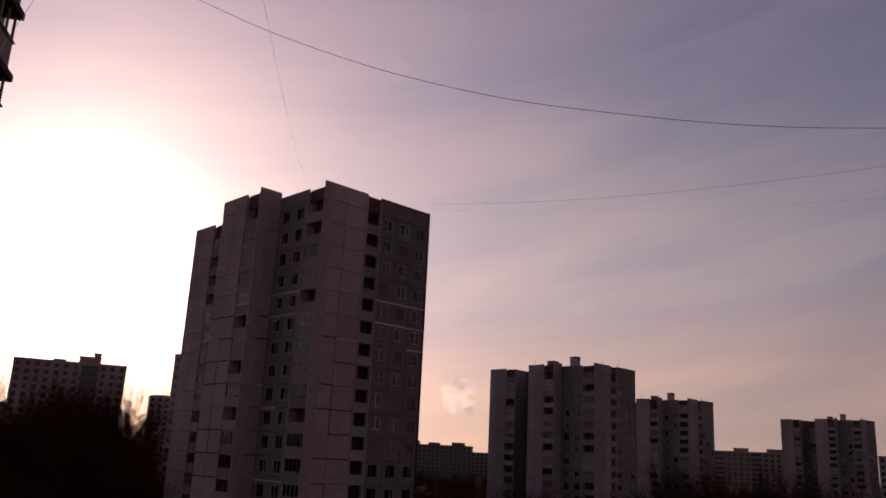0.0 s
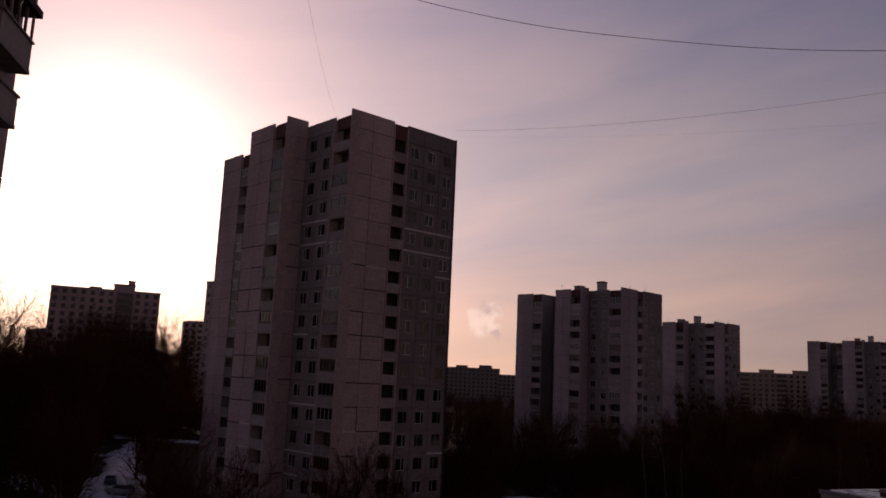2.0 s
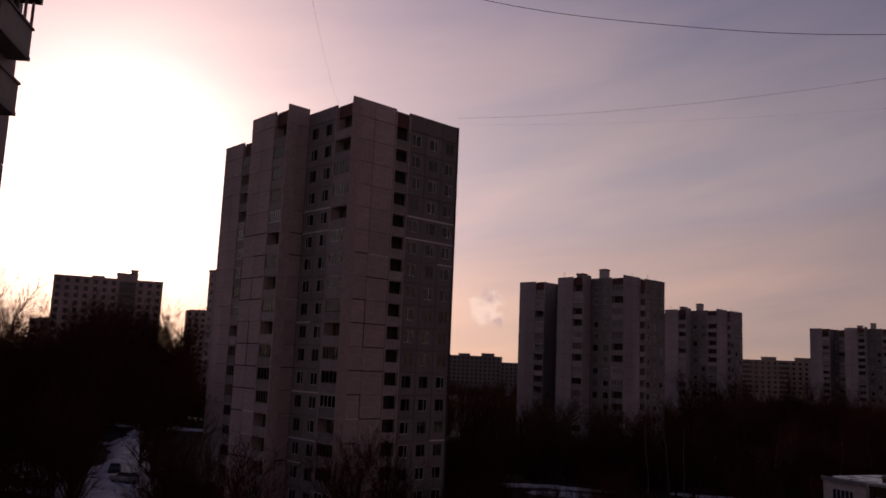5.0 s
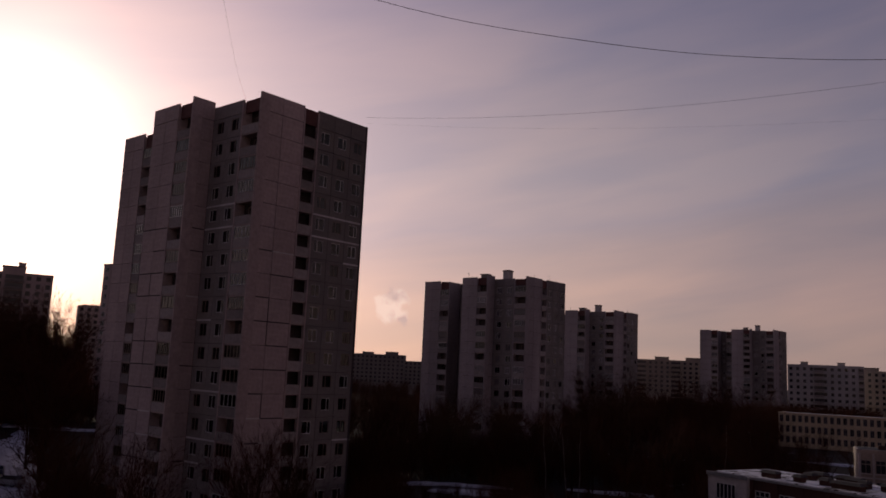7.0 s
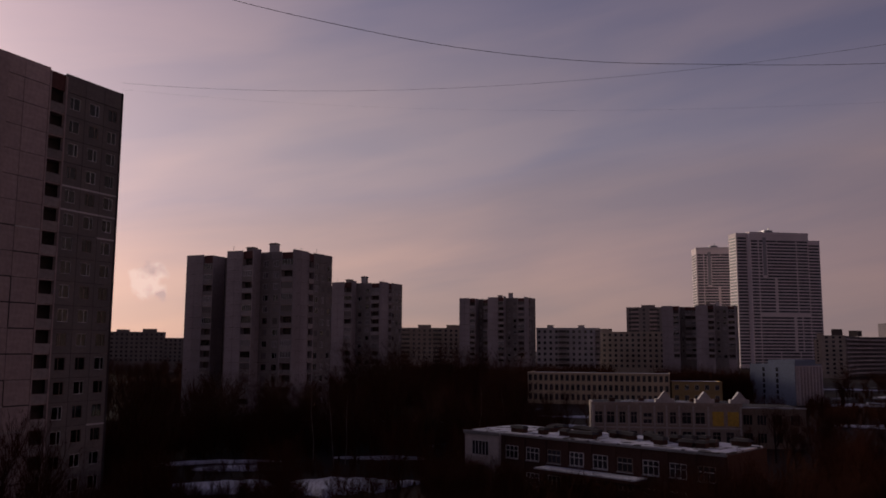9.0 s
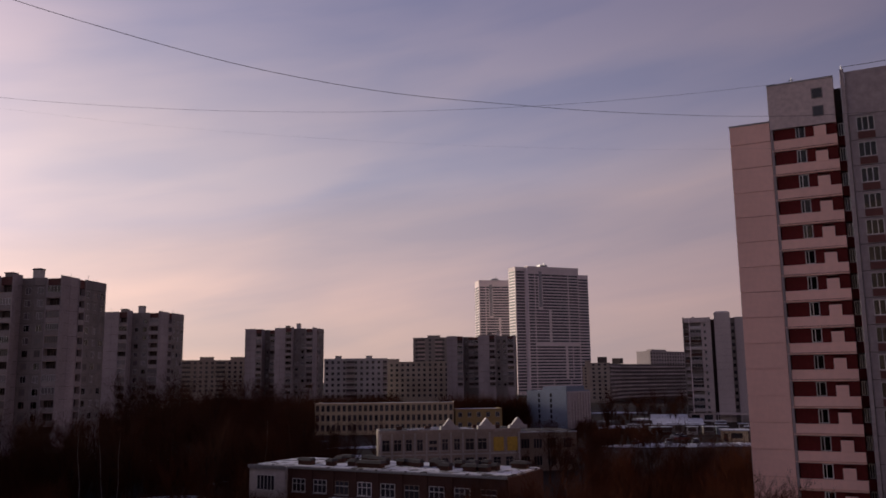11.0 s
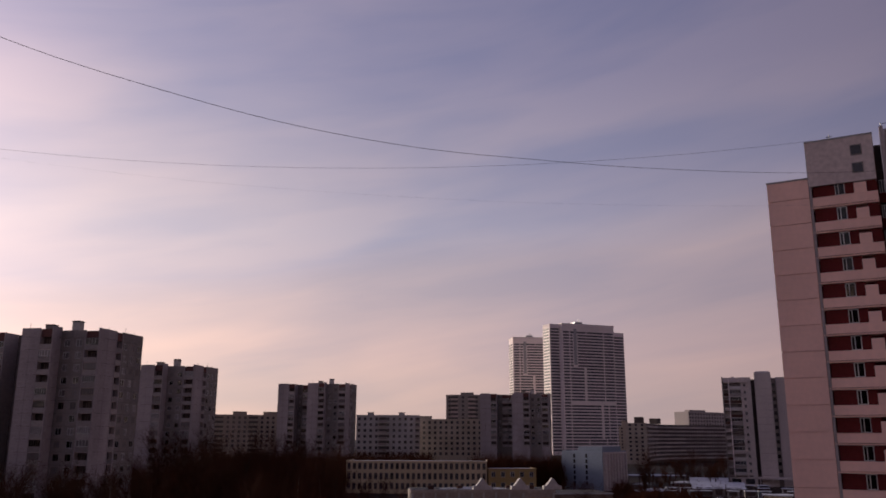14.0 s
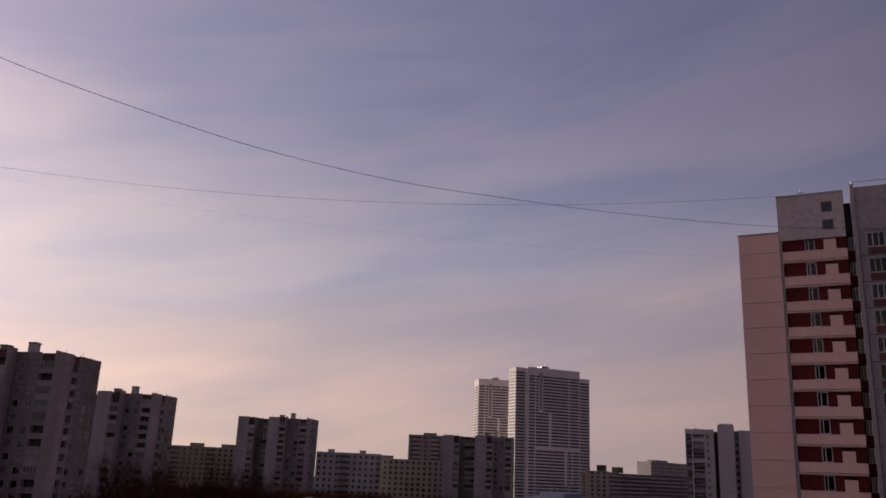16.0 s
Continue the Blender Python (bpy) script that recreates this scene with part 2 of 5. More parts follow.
class Shape:
    """Collects boxes and other solids into one mesh."""

    def __init__(self):
        self.v, self.f = [], []

    def box(self, x0, y0, z0, x1, y1, z1):
        n = len(self.v)
        self.v += [(x0, y0, z0), (x1, y0, z0), (x1, y1, z0), (x0, y1, z0), (x0, y0, z1), (x1, y0, z1), (x1, y1, z1), (x0, y1, z1)]
        self.f += [tuple(n + i for i in q) for q in ((0, 3, 2, 1), (4, 5, 6, 7), (0, 1, 5, 4), (1, 2, 6, 5), (2, 3, 7, 6), (3, 0, 4, 7))]
        return self

    def prism(self, ring, z0, z1, ring2=None):
        """A solid over a ring of (x, y), counter-clockwise, with another ring on top if given."""
        n, k = len(self.v), len(ring)
        self.v += [(x, y, z0) for x, y in ring] + [(x, y, z1) for x, y in (ring2 or ring)]
        self.f += [tuple(n + i for i in reversed(range(k))), tuple(n + k + i for i in range(k))]
        self.f += [(n + i, n + (i + 1) % k, n + k + (i + 1) % k, n + k + i) for i in range(k)]
        return self

    def grid(self, xs, zs, filled, y0, y1):
        """One solid slab of cells between the lines xs and zs; filled(i, j) tells which cells are there."""
        ids = {}

        def vert(i, j, y):
            if (i, j, y) not in ids:
                ids[i, j, y] = len(self.v)
                self.v.append((xs[i], y, zs[j]))
            return ids[i, j, y]

        nx, nz = len(xs) - 1, len(zs) - 1

        def has(i, j):
            return 0 <= i < nx and 0 <= j < nz and filled(i, j)

        for i in range(nx):
            for j in range(nz):
                if not has(i, j):
                    continue
                A, B, C, D = ((i, j), (i + 1, j), (i + 1, j + 1), (i, j + 1))
                self.f.append(tuple(vert(*q, y0) for q in (A, B, C, D)))
                self.f.append(tuple(vert(*q, y1) for q in (D, C, B, A)))
                for (di, dj), (p, q) in (((0, -1), (A, B)), ((1, 0), (B, C)), ((0, 1), (C, D)), ((-1, 0), (D, A))):
                    if not has(i + di, j + dj):
                        self.f.append((vert(*q, y0), vert(*p, y0), vert(*p, y1), vert(*q, y1)))
        return self

    def tube(self, a, b, ra, rb, sides=5):
        a, b = Vector(a), Vector(b)
        w = (b - a).normalized()
        u = w.orthogonal().normalized()
        t = w.cross(u)
        n = len(self.v)
        for p, rad in ((a, ra), (b, rb)):
            for i in range(sides):
                g = 2 * math.pi * i / sides
                self.v.append(tuple(p + (u * math.cos(g) + t * math.sin(g)) * rad))
        self.f += [(n + i, n + (i + 1) % sides, n + sides + (i + 1) % sides, n + sides + i) for i in range(sides)]
        self.f += [tuple(n + i for i in reversed(range(sides))), tuple(n + sides + i for i in range(sides))]
        return self

    def mesh(self, name, mat):
        me = bpy.data.meshes.new(name)
        me.from_pydata(self.v, [], self.f)
        me.materials.append(mat)
        return me


def part(name, shape, mat, parent, label="", at=None):
    """One mesh object under a thing or a part. shape: a Shape or a ready mesh."""
    me = shape.mesh(name, mat) if isinstance(shape, Shape) else shape
    ob = new(name, me)
    ob.parent = parent
    if at is not None:
        ob.matrix_basis = at
    if label:
        tagged(ob, label)
    return ob


def thing(name, at, label, category, group="", kind=""):
    ob = new(name)
    ob.empty_display_size = 0.5
    ob.matrix_basis = at
    return tagged(ob, label, category, group, kind)


def solo(name, shape, mat, label, category, at=None, group="", kind=""):
    ob = new(name, shape.mesh(name, mat))
    if at is not None:
        ob.matrix_basis = at
    return tagged(ob, label, category, group, kind)


CACHE = {}


def cached(key, maker, mat):
    if (key, mat.name) not in CACHE:
        CACHE[key, mat.name] = maker().mesh(key[0], mat)
    return CACHE[key, mat.name]


# ---- panel facades ----
# A facade runs along +x from its own corner, faces -y, and stands on z = 0.


def hole_panel(w, h, x0, x1, z0, z1, t=0.2, gap=0.03):
    return Shape().grid([gap, x0, x1, w - gap], [gap, z0, z1, h - gap], lambda i, j: (i, j) != (1, 1), 0, t)


def window_frame(w, h, mullions):
    k = 0.07
    xs = [0, k]
    for m in mullions:
        xs += [m * w - 0.035, m * w + 0.035]
    xs += [w - k, w]
    return Shape().grid(xs, [0, k, h - k, h], lambda i, j: j != 1 or i % 2 == 0, 0, 0.07)


def add_window(parent, m, w, h, mullions, rng, white=0.6, far=False):
    mat = WHITE if rng.random() < white else WOODFRAME
    fr = part("window", cached(("window", w, h, mullions), lambda: window_frame(w, h, mullions), mat), mat, parent, at=m)
    glass = PANE_DIM if far and rng.random() < 0.7 else GLASS
    part("pane", cached(("pane", w, h), lambda: Shape().box(0.05, 0.03, 0.05, w - 0.05, 0.045, h - 0.05), glass), glass, fr)
    if not far and rng.random() < 0.08:
        part("curtain", cached(("curtain", w, h), lambda: Shape().box(0.08, 0.30, 0.02, w * 0.42, 0.33, h - 0.02), CURTAIN), CURTAIN, fr)


def loggia(parent, m, w, h, rng, glazed=0.45, parapet=PARAPET, deep=1.25, far=False):
    part("loggia_slab", cached(("loggia_slab", w, deep), lambda: Shape().box(0.0, 0.02, -0.08, w, deep, 0.08), PANEL), PANEL, parent, at=m)
    part("loggia_parapet", cached(("loggia_parapet", w), lambda: Shape().box(0.10, -0.04, 0.09, w - 0.10, 0.05, 1.08).box(0.06, -0.07, 1.085, w - 0.06, 0.08, 1.14), parapet), parapet, parent, at=m)
    if rng.random() < glazed:
        n = rng.choice((3, 4, 5))
        mat = WHITE if rng.random() < 0.55 else WOODFRAME
        fr = part("loggia_glazing", cached(("loggia_glazing", w, h, n), lambda: window_frame(w - 0.24, h - 1.32, tuple((i + 1) / (n + 1) for i in range(n))), mat), mat, parent, at=m @ pose(0.12, 0.0, 1.2))
        glass = PANE_DIM if far and rng.random() < 0.6 else GLASS
        part("pane", cached(("pane_l", w, h), lambda: Shape().box(0.05, 0.03, 0.05, w - 0.3, 0.045, h - 1.37), glass), glass, fr)
    elif w > 2.5:
        part("balcony_door", cached(("balcony_door", h), lambda: window_frame(1.5, h - 0.75, (0.42,)), WOODFRAME), WOODFRAME, parent, at=m @ pose(w * 0.3, deep - 0.09, 0.35))


def facade(tower, m, bays, storeys, h, base, rng, top=1.5, seams=0, blank=PANEL, windowed=PANEL_B, first=0, far=False):
    """bays: (kind, width); B a blank panel, W a panel with a window, L a loggia."""
    x = 0.0
    for kind, w in bays:
        body = windowed if kind == "W" else blank
        if first:
            part("lower_wall", Shape().box(0.03, 0, 0, w - 0.03, 0.2, base + first * h), body, tower, at=m @ pose(x, 0, 0))
        for k in range(first, storeys):
            at = m @ pose(x, 0, base + k * h)
            if kind == "B":
                part("wall_panel", cached(("wall_panel", w, h), lambda: Shape().box(0.03, 0, 0.03, w - 0.03, 0.2, h - 0.03), body), body, tower, at=at)
                edge = rng.random()
                if seams and k < storeys - 4 and edge < 0.75:
                    mat = TAR if edge < 0.62 else SEAM
                    part("sealed_joint", cached(("sealed_joint", w), lambda: Shape().box(0, -0.012, -0.07, w, 0.0, 0.07), mat), mat, tower, at=at)
                    if mat is TAR and edge < 0.4:
                        part("sealed_joint", cached(("sealed_upright", h), lambda: Shape().box(-0.06, -0.016, 0.08, 0.06, -0.001, h - 0.08), mat), mat, tower, at=at)
            elif kind == "W":
                ww, hh = (1.45, 1.5) if w > 2.3 else (0.8, 1.4)
                x0 = (w - ww) / 2
                part("wall_panel", cached(("wall_panel_w", w, h), lambda: hole_panel(w, h, x0, x0 + ww, 0.85, 0.85 + hh), body), body, tower, at=at)
                add_window(tower, at @ pose(x0, 0.06, 0.85), ww, hh, rng.choice(((0.5,), (0.36,), (0.64,))), rng, far=far)
                if seams and (storeys - k in (4, 5) or rng.random() < 0.08):
                    part("sealed_joint", cached(("sealed_joint", w), lambda: Shape().box(0, -0.012, -0.10, w, 0.0, 0.10), SEAM), SEAM, tower, at=at)
            else:
                loggia(tower, at, w, h, rng, glazed=0.65 if w > 2.5 else 0.0, far=far)
        # the tall parapet panel over the top storey, and fins beside a loggia
        z = base + storeys * h
        if kind == "L":
            part("attic_recess", Shape().box(0.05, 0.3 if w > 2.5 else 0.12, 0, w - 0.05, 0.6, top * 0.9), RUST, tower, "rust-red attic wall", at=m @ pose(x, 0, z))
            for q in (-0.11, w - 0.09):
                part("loggia_fin", Shape().box(q, -0.10, base - 0.5, q + 0.2, 1.3 if w > 2.5 else 0.9 if far else 0.35, z + top * 0.8), blank, tower, at=m @ pose(x, 0, 0))
        else:
            part("attic_panel", cached(("attic_panel", w, top), lambda: Shape().box(0.02, -0.02, 0.04, w - 0.02, 0.22, top), body), body, tower, at=m @ pose(x, 0, z))
        x += w


def panel_tower(at, storeys, h, base, seed, label, group, deep=8.9, far=True, hut=True, first=0):
    """A stepped panel tower of three sections; its near corner is at its own origin. deep: the length of the middle section."""
    rng = random.Random(seed)
    tower = thing("apartment_tower", at, label, "apartment building", group)
    z = base + storeys * h
    inner = 1.25
    y2 = 9.4 + deep
    y3, y4 = y2 + 8.6, y2 + 17.2
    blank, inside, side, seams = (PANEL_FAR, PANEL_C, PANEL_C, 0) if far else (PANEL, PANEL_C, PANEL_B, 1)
    ring = [(inner, inner), (17.0, inner), (17.0, 9.4), (26, 9.41), (26, y2), (-3.1 + inner, y2), (-3.1 + inner, 9.4 + inner), (inner, 9.4 + inner)]
    part("core", Shape().prism(ring, 0, z + 1.4), CORE, tower, "walls behind the loggias, toned dark for shade")
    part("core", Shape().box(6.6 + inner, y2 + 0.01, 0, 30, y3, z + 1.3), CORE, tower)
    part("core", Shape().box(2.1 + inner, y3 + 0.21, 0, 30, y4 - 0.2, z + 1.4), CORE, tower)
    part("plinth", Shape().prism([(0.1, 0.1), (17.1, 0.1), (17.1, 9), (0.1, 9)], -1, base - 0.02), PANEL_B, tower)
    part("plinth", Shape().box(-3.0, 9.5, -1, 8, y2 - 0.1, base - 0.02), PANEL_B, tower)
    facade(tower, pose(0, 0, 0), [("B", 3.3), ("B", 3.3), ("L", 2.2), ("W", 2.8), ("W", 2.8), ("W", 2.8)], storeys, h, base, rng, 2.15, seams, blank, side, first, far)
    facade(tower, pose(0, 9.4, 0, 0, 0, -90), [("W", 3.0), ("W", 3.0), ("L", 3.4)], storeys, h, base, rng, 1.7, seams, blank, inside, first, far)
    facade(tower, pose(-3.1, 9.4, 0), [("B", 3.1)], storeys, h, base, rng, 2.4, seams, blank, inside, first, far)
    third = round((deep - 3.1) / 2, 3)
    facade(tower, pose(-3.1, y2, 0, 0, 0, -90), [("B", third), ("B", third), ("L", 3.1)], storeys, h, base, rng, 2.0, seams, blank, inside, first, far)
    part("end_wall", Shape().box(17.0, 0.22, 0, 17.2, 9.4, z + 2.1), blank, tower)
    part("end_wall", Shape().box(-3.08, y2 - 0.2, 0, 6.58, y2 - 0.01, z + 1.9), blank, tower)
    # the rear section: a blank bay and a loggia, then a deep recess with loggias in shade
    facade(tower, pose(2.1, y4, 0, 0, 0, -90), [("B", 2.75), ("B", 2.75), ("L", 3.1)], storeys, h, base, rng, 2.2, 0, blank, inside, first, far)
    part("return_wall", Shape().box(2.12, y3, 0, 6.58, y3 + 0.2, z + 1.9), blank, tower)
    # the notch's shade is also painted: dark panels replace the tower's own
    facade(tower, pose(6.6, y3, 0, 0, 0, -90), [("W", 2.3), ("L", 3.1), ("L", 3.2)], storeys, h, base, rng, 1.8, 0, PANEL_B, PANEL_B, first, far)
    part("end_wall", Shape().box(2.1, y4 - 0.2, 0, 30, y4, z + 2.0), blank, tower)
    if not far:
        part("corner_strip", Shape().box(17.0, -0.06, base, 17.3, -0.022, z + 2.2), TAR, tower, "dark strip down the corner")
    if hut:
        box = part("roof_hut", Shape().box(2.9, 7.4, z + 1.4, 4.6, 9.2, z + 4.0), OFFWHITE, tower, "pale lift housing")
        part("cap", Shape().prism([(2.7, 7.2), (4.8, 7.2), (4.8, 9.4), (2.7, 9.4)], z + 4.02, z + 4.35, [(3.0, 7.5), (4.5, 7.5), (4.5, 9.1), (3.0, 9.1)]), ROOF, box)
        low = part("roof_hut", Shape().box(-0.6, 11.6, z + 1.4, 1.2, 13.4, z + 2.9), PANEL_C, tower, "low grey stair hatch")
        part("cap", Shape().box(-0.75, 11.45, z + 2.9, 1.35, 13.55, z + 3.1), ROOF, low)
    for px, py, hh in ((-1.0, 12.6, 2.9), (10.5, 1.2, 2.3)) if not far else ((-2.2, 16, 3.4), (5.5, 1.6, 3.2), (12.0, 1.5, 3.6), (16.2, 2.0, 3.0)):
        an = part("antenna", Shape().tube((px, py, z), (px, py, z + hh), 0.035, 0.025), METAL, tower)
        part("crossbar", Shape().box(px - 0.4, py - 0.02, z + hh - 0.3, px + 0.4, py + 0.02, z + hh - 0.26).box(px - 0.25, py - 0.02, z + hh - 0.7, px + 0.25, py + 0.02, z + hh - 0.66), METAL, an)
    return tower


# ---- plain blocks ----


def block(name, at, w, d, z, storeys, bays, wall, label, category="apartment building", group="", windows=(1.5, 1.5), sill=0.9, base=1.0,
          side=0, rows=None, roof_mat=None, frame_mat=None, huts=(), parapet=0.7, seed=1, skip=(), simple=False):
    """A block that runs along +x, faces -y; side: bays on its own left end (x = 0 face), -side for the right end."""
    rng = random.Random(seed)
    ob = thing(name, at, label, category, group)
    part("wall", Shape().box(0, 0, -1, w, d, z), wall, ob)
    part("roof", Shape().box(0.3, 0.3, z, w - 0.3, d - 0.3, z + 0.12), roof_mat or ROOF, ob)
    if parapet:
        part("parapet", Shape().box(-0.08, -0.08, z - 0.05, w + 0.08, 0.3, z + parapet).box(-0.08, 0.3, z - 0.05, 0.3, d, z + parapet).box(w - 0.3, 0.3, z - 0.05, w + 0.08, d, z + parapet), wall, ob)
    h = (z - base) / storeys
    ww, hh = windows
    fm = frame_mat or WHITE

    def one(m):
        if simple:
            part("window", cached(("swin", ww, hh), lambda: Shape().box(0, 0.02, 0, ww, 0.2, hh), DARKPANE), DARKPANE, ob, at=m @ pose(0, -0.07, 0))
            return
        fr = part("window", cached(("bwin", ww, hh), lambda: window_frame(ww, hh, (0.5,)), fm), fm, ob, at=m @ pose(0, -0.07, 0))
        part("pane", cached(("bpane", ww, hh), lambda: Shape().box(0.05, 0.035, 0.05, ww - 0.05, 0.05, hh - 0.05), DARKPANE), DARKPANE, fr)

    # the lowest floors of the far blocks are hidden by the woods
    for k in range((3 if storeys > 9 else 2) if simple else 0, storeys):
        for i in range(bays):
            if (i % 97) in skip:
                continue
            one(pose(w / bays * (i + 0.5) - ww / 2, 0, base + k * h + sill))
        for i in range(abs(side)):
            p = d / abs(side) * (i + 0.5)
            one(pose(0, p + ww / 2, base + k * h + sill, 0, 0, -90) if side > 0 else pose(w, p - ww / 2, base + k * h + sill, 0, 0, 90))
    for hx, hy, hw, hd, hh2 in huts:
        hut = part("roof_hut", Shape().box(hx, hy, z, hx + hw, hy + hd, z + hh2), wall, ob)
        part("cap", Shape().box(hx - 0.2, hy - 0.2, z + hh2, hx + hw + 0.2, hy + hd + 0.2, z + hh2 + 0.25), ROOF, hut)
    return ob


def balcony_stack(ob, x, width, storeys, base, h, mat):
    """A stack of projecting balconies up a block's front, one for each storey."""
    for k in range(storeys):
        bal = part("balcony", cached(("balcony", width), lambda: Shape().box(0, -1.1, 0, width, -0.01, 1.05), mat), mat, ob, at=pose(x, 0, base + k * h + 0.05))
        part("opening", cached(("opening", width), lambda: Shape().box(0.1, -0.12, 1.06, width - 0.1, -0.02, 2.4), DARKPANE), DARKPANE, bal)


def facing(x0, y0, x1, y1):
    """The pose of a facade whose left foot is at the first point and right foot at the second, and its width."""
    return pose(x0, y0, 0, 0, 0, math.degrees(math.atan2(y1 - y0, x1 - x0))), math.hypot(x1 - x0, y1 - y0)


# ---- ground ----


def build_ground():
    """One sheet to the horizon, with old snow, bare earth and trodden ways."""
    me = bpy.data.meshes.new("ground")
    bm = bmesh.new()
    grid = bmesh.ops.create_grid(bm, x_segments=110, y_segments=110, size=330)
    for v in grid["verts"]:
        v.co += Vector((90, 290, 0))
        q = noise.noise(v.co * 0.035) * 0.10 + noise.noise(v.co * 0.16) * 0.05
        edge = max(abs(v.co.x - 90), abs(v.co.y - 290)) > 325
        v.co.z = -0.35 if edge else q - 0.1
    far = 4000
    outer = [bm.verts.new((x, y, -0.5)) for x, y in ((-far, -far), (far, -far), (far, far), (-far, far))]
    bm.faces.new(outer)
    bm.to_mesh(me)
    bm.free()
    for p in me.polygons:
        p.use_smooth = True
    m = bpy.data.materials.new("patchy_snow_ground")
    m.use_nodes = True
    nt = m.node_tree
    N, L = nt.nodes.new, nt.links.new
    b = nt.nodes["Principled BSDF"]
    geo = N("ShaderNodeNewGeometry").outputs["Position"]
    big, mid, fine = (N("ShaderNodeTexNoise") for _ in range(3))
    for q, s, d in ((big, 0.022, 4), (mid, 0.15, 6), (fine, 1.6, 5)):
        q.inputs["Scale"].default_value, q.inputs["Detail"].default_value = s, d
        L(geo, q.inputs["Vector"])
    add = N("ShaderNodeMath")
    add.operation = "ADD"
    L(big.outputs[0], add.inputs[0])
    L(mid.outputs[0], add.inputs[1])
    ramp = N("ShaderNodeValToRGB")
    ramp.color_ramp.elements[0].position, ramp.color_ramp.elements[0].color = 0.60, (0.020, 0.011, 0.008, 1)
    ramp.color_ramp.elements[1].position, ramp.color_ramp.elements[1].color = 0.67, (0.42, 0.43, 0.48, 1)
    half = N("ShaderNodeMath")
    half.operation = "MULTIPLY"
    half.inputs[1].default_value = 0.5
    L(add.outputs[0], half.inputs[0])
    L(half.outputs[0], ramp.inputs[0])
    mul = N("ShaderNodeMix")
    mul.data_type, mul.blend_type = "RGBA", "MULTIPLY"
    mul.inputs[0].default_value = 0.45
    L(ramp.outputs[0], mul.inputs[6])
    L(fine.outputs[0], mul.inputs[7])
    L(mul.outputs[2], b.inputs["Base Color"])
    b.inputs["Roughness"].default_value = 0.9
    b.inputs["Specular IOR Level"].default_value = 0.12
    bump = N("ShaderNodeBump")
    bump.inputs["Strength"].default_value, bump.inputs["Distance"].default_value = 0.5, 0.12
    L(fine.outputs[0], bump.inputs["Height"])
    L(bump.outputs[0], b.inputs["Normal"])
    me.materials.append(m)
    tagged(new("ground", me), "frozen ground with patches of old snow", "ground", kind="structure")


build_ground()


def snow_patch(points, widths, seed, label):
    """A strip of old snow along the points, with an uneven edge."""
    rng = random.Random(seed)
    left, right = [], []
    n = 90
    for i in range(n + 1):
        t = i / n * (len(points) - 1)
        k = min(int(t), len(points) - 2)
        p = Vector(points[k]).lerp(Vector(points[k + 1]), t - k)
        d = (Vector(points[k + 1]) - Vector(points[k])).normalized()
        w = (widths[k] + (widths[k + 1] - widths[k]) * (t - k)) / 2
        end = min(1.0, 0.1 + 7 * min(i, n - i) / n)
        s = Vector((d.y, -d.x))
        for side, row in ((-1, left), (1, right)):
            q = Vector((p.x, p.y, seed * 7.3 + side * 3.1))
            row.append(p + s * side * w * end * (0.95 + 0.55 * noise.noise(q * 0.13) + 0.45 * noise.noise(q * 0.5) + rng.uniform(-0.06, 0.06)))
    sh = Shape()
    for i in range(n + 1):
        l, r = left[i], right[i]
        c = (l + r) / 2
        for q, z in ((l, -0.3), (l.lerp(c, 0.12), 0.19), (c, 0.21 + rng.uniform(-0.01, 0.01)), (r.lerp(c, 0.12), 0.19), (r, -0.3)):
            sh.v.append((q.x, q.y, z))
    for i in range(n):
        for k in range(4):
            q = i * 5 + k
            sh.f.append((q, q + 1, q + 6, q + 5))
    ob = solo("snow_patch", sh, SNOW, label, "snow", kind="structure")
    for p in ob.data.polygons:
        p.use_smooth = True


snow_patch([(-4, 108), (8, 110), (20, 108), (38, 105)], [4, 9, 13, 12], 1, "trodden field of old snow under bare trees")
snow_patch([(2, 133), (14, 135), (24, 131)], [2, 3, 2], 2, "strip of old snow between trees")
snow_patch([(10, 127), (18, 126), (25, 124)], [2, 6, 3], 3, "bright patch of old snow")
snow_patch([(33, 133), (42, 130), (47, 127)], [2, 3.5, 2], 4, "strip of old snow between trees")
snow_patch([(-41, 98), (-46, 115), (-60, 150), (-80, 205)], [12, 9, 7, 6], 5, "snowy footway between bare trees")
snow_patch([(-92, 150), (-76, 138), (-60, 122), (-48, 104)], [10, 12, 12, 12], 6, "snowy parking yard")
snow_patch([(-60, 205), (-82, 210), (-100, 214)], [4, 8, 4], 7, "strip of snow beyond the footway")
snow_patch([(160, 150), (172, 142), (186, 132), (198, 122)], [6, 10, 11, 6], 8, "snowy lot beside the market")
snow_patch([(215, 205), (235, 200), (255, 205)], [8, 14, 8], 9, "snow on the way to the market")
snow_patch([(108, 152), (100, 165), (92, 185)], [3, 5, 3], 10, "strip of old snow behind the kindergarten")
snow_patch([(300, 290), (312, 282), (322, 268)], [5, 9, 6], 13, "snow between the market and the curved slab")
snow_patch([(262, 228), (280, 232), (292, 224)], [6, 12, 8], 14, "snow round the market rows")
snow_patch([(58, 196), (72, 190), (88, 184)], [3, 5, 3], 16, "thin strip of snow in the woods")
snow_patch([(104, 196), (116, 190), (128, 182)], [3, 5, 3], 17, "thin strip of snow before the school")
snow_patch([(70, 52), (66, 58), (60, 60)], [6, 8, 4], 11, "trodden snow beside the school")

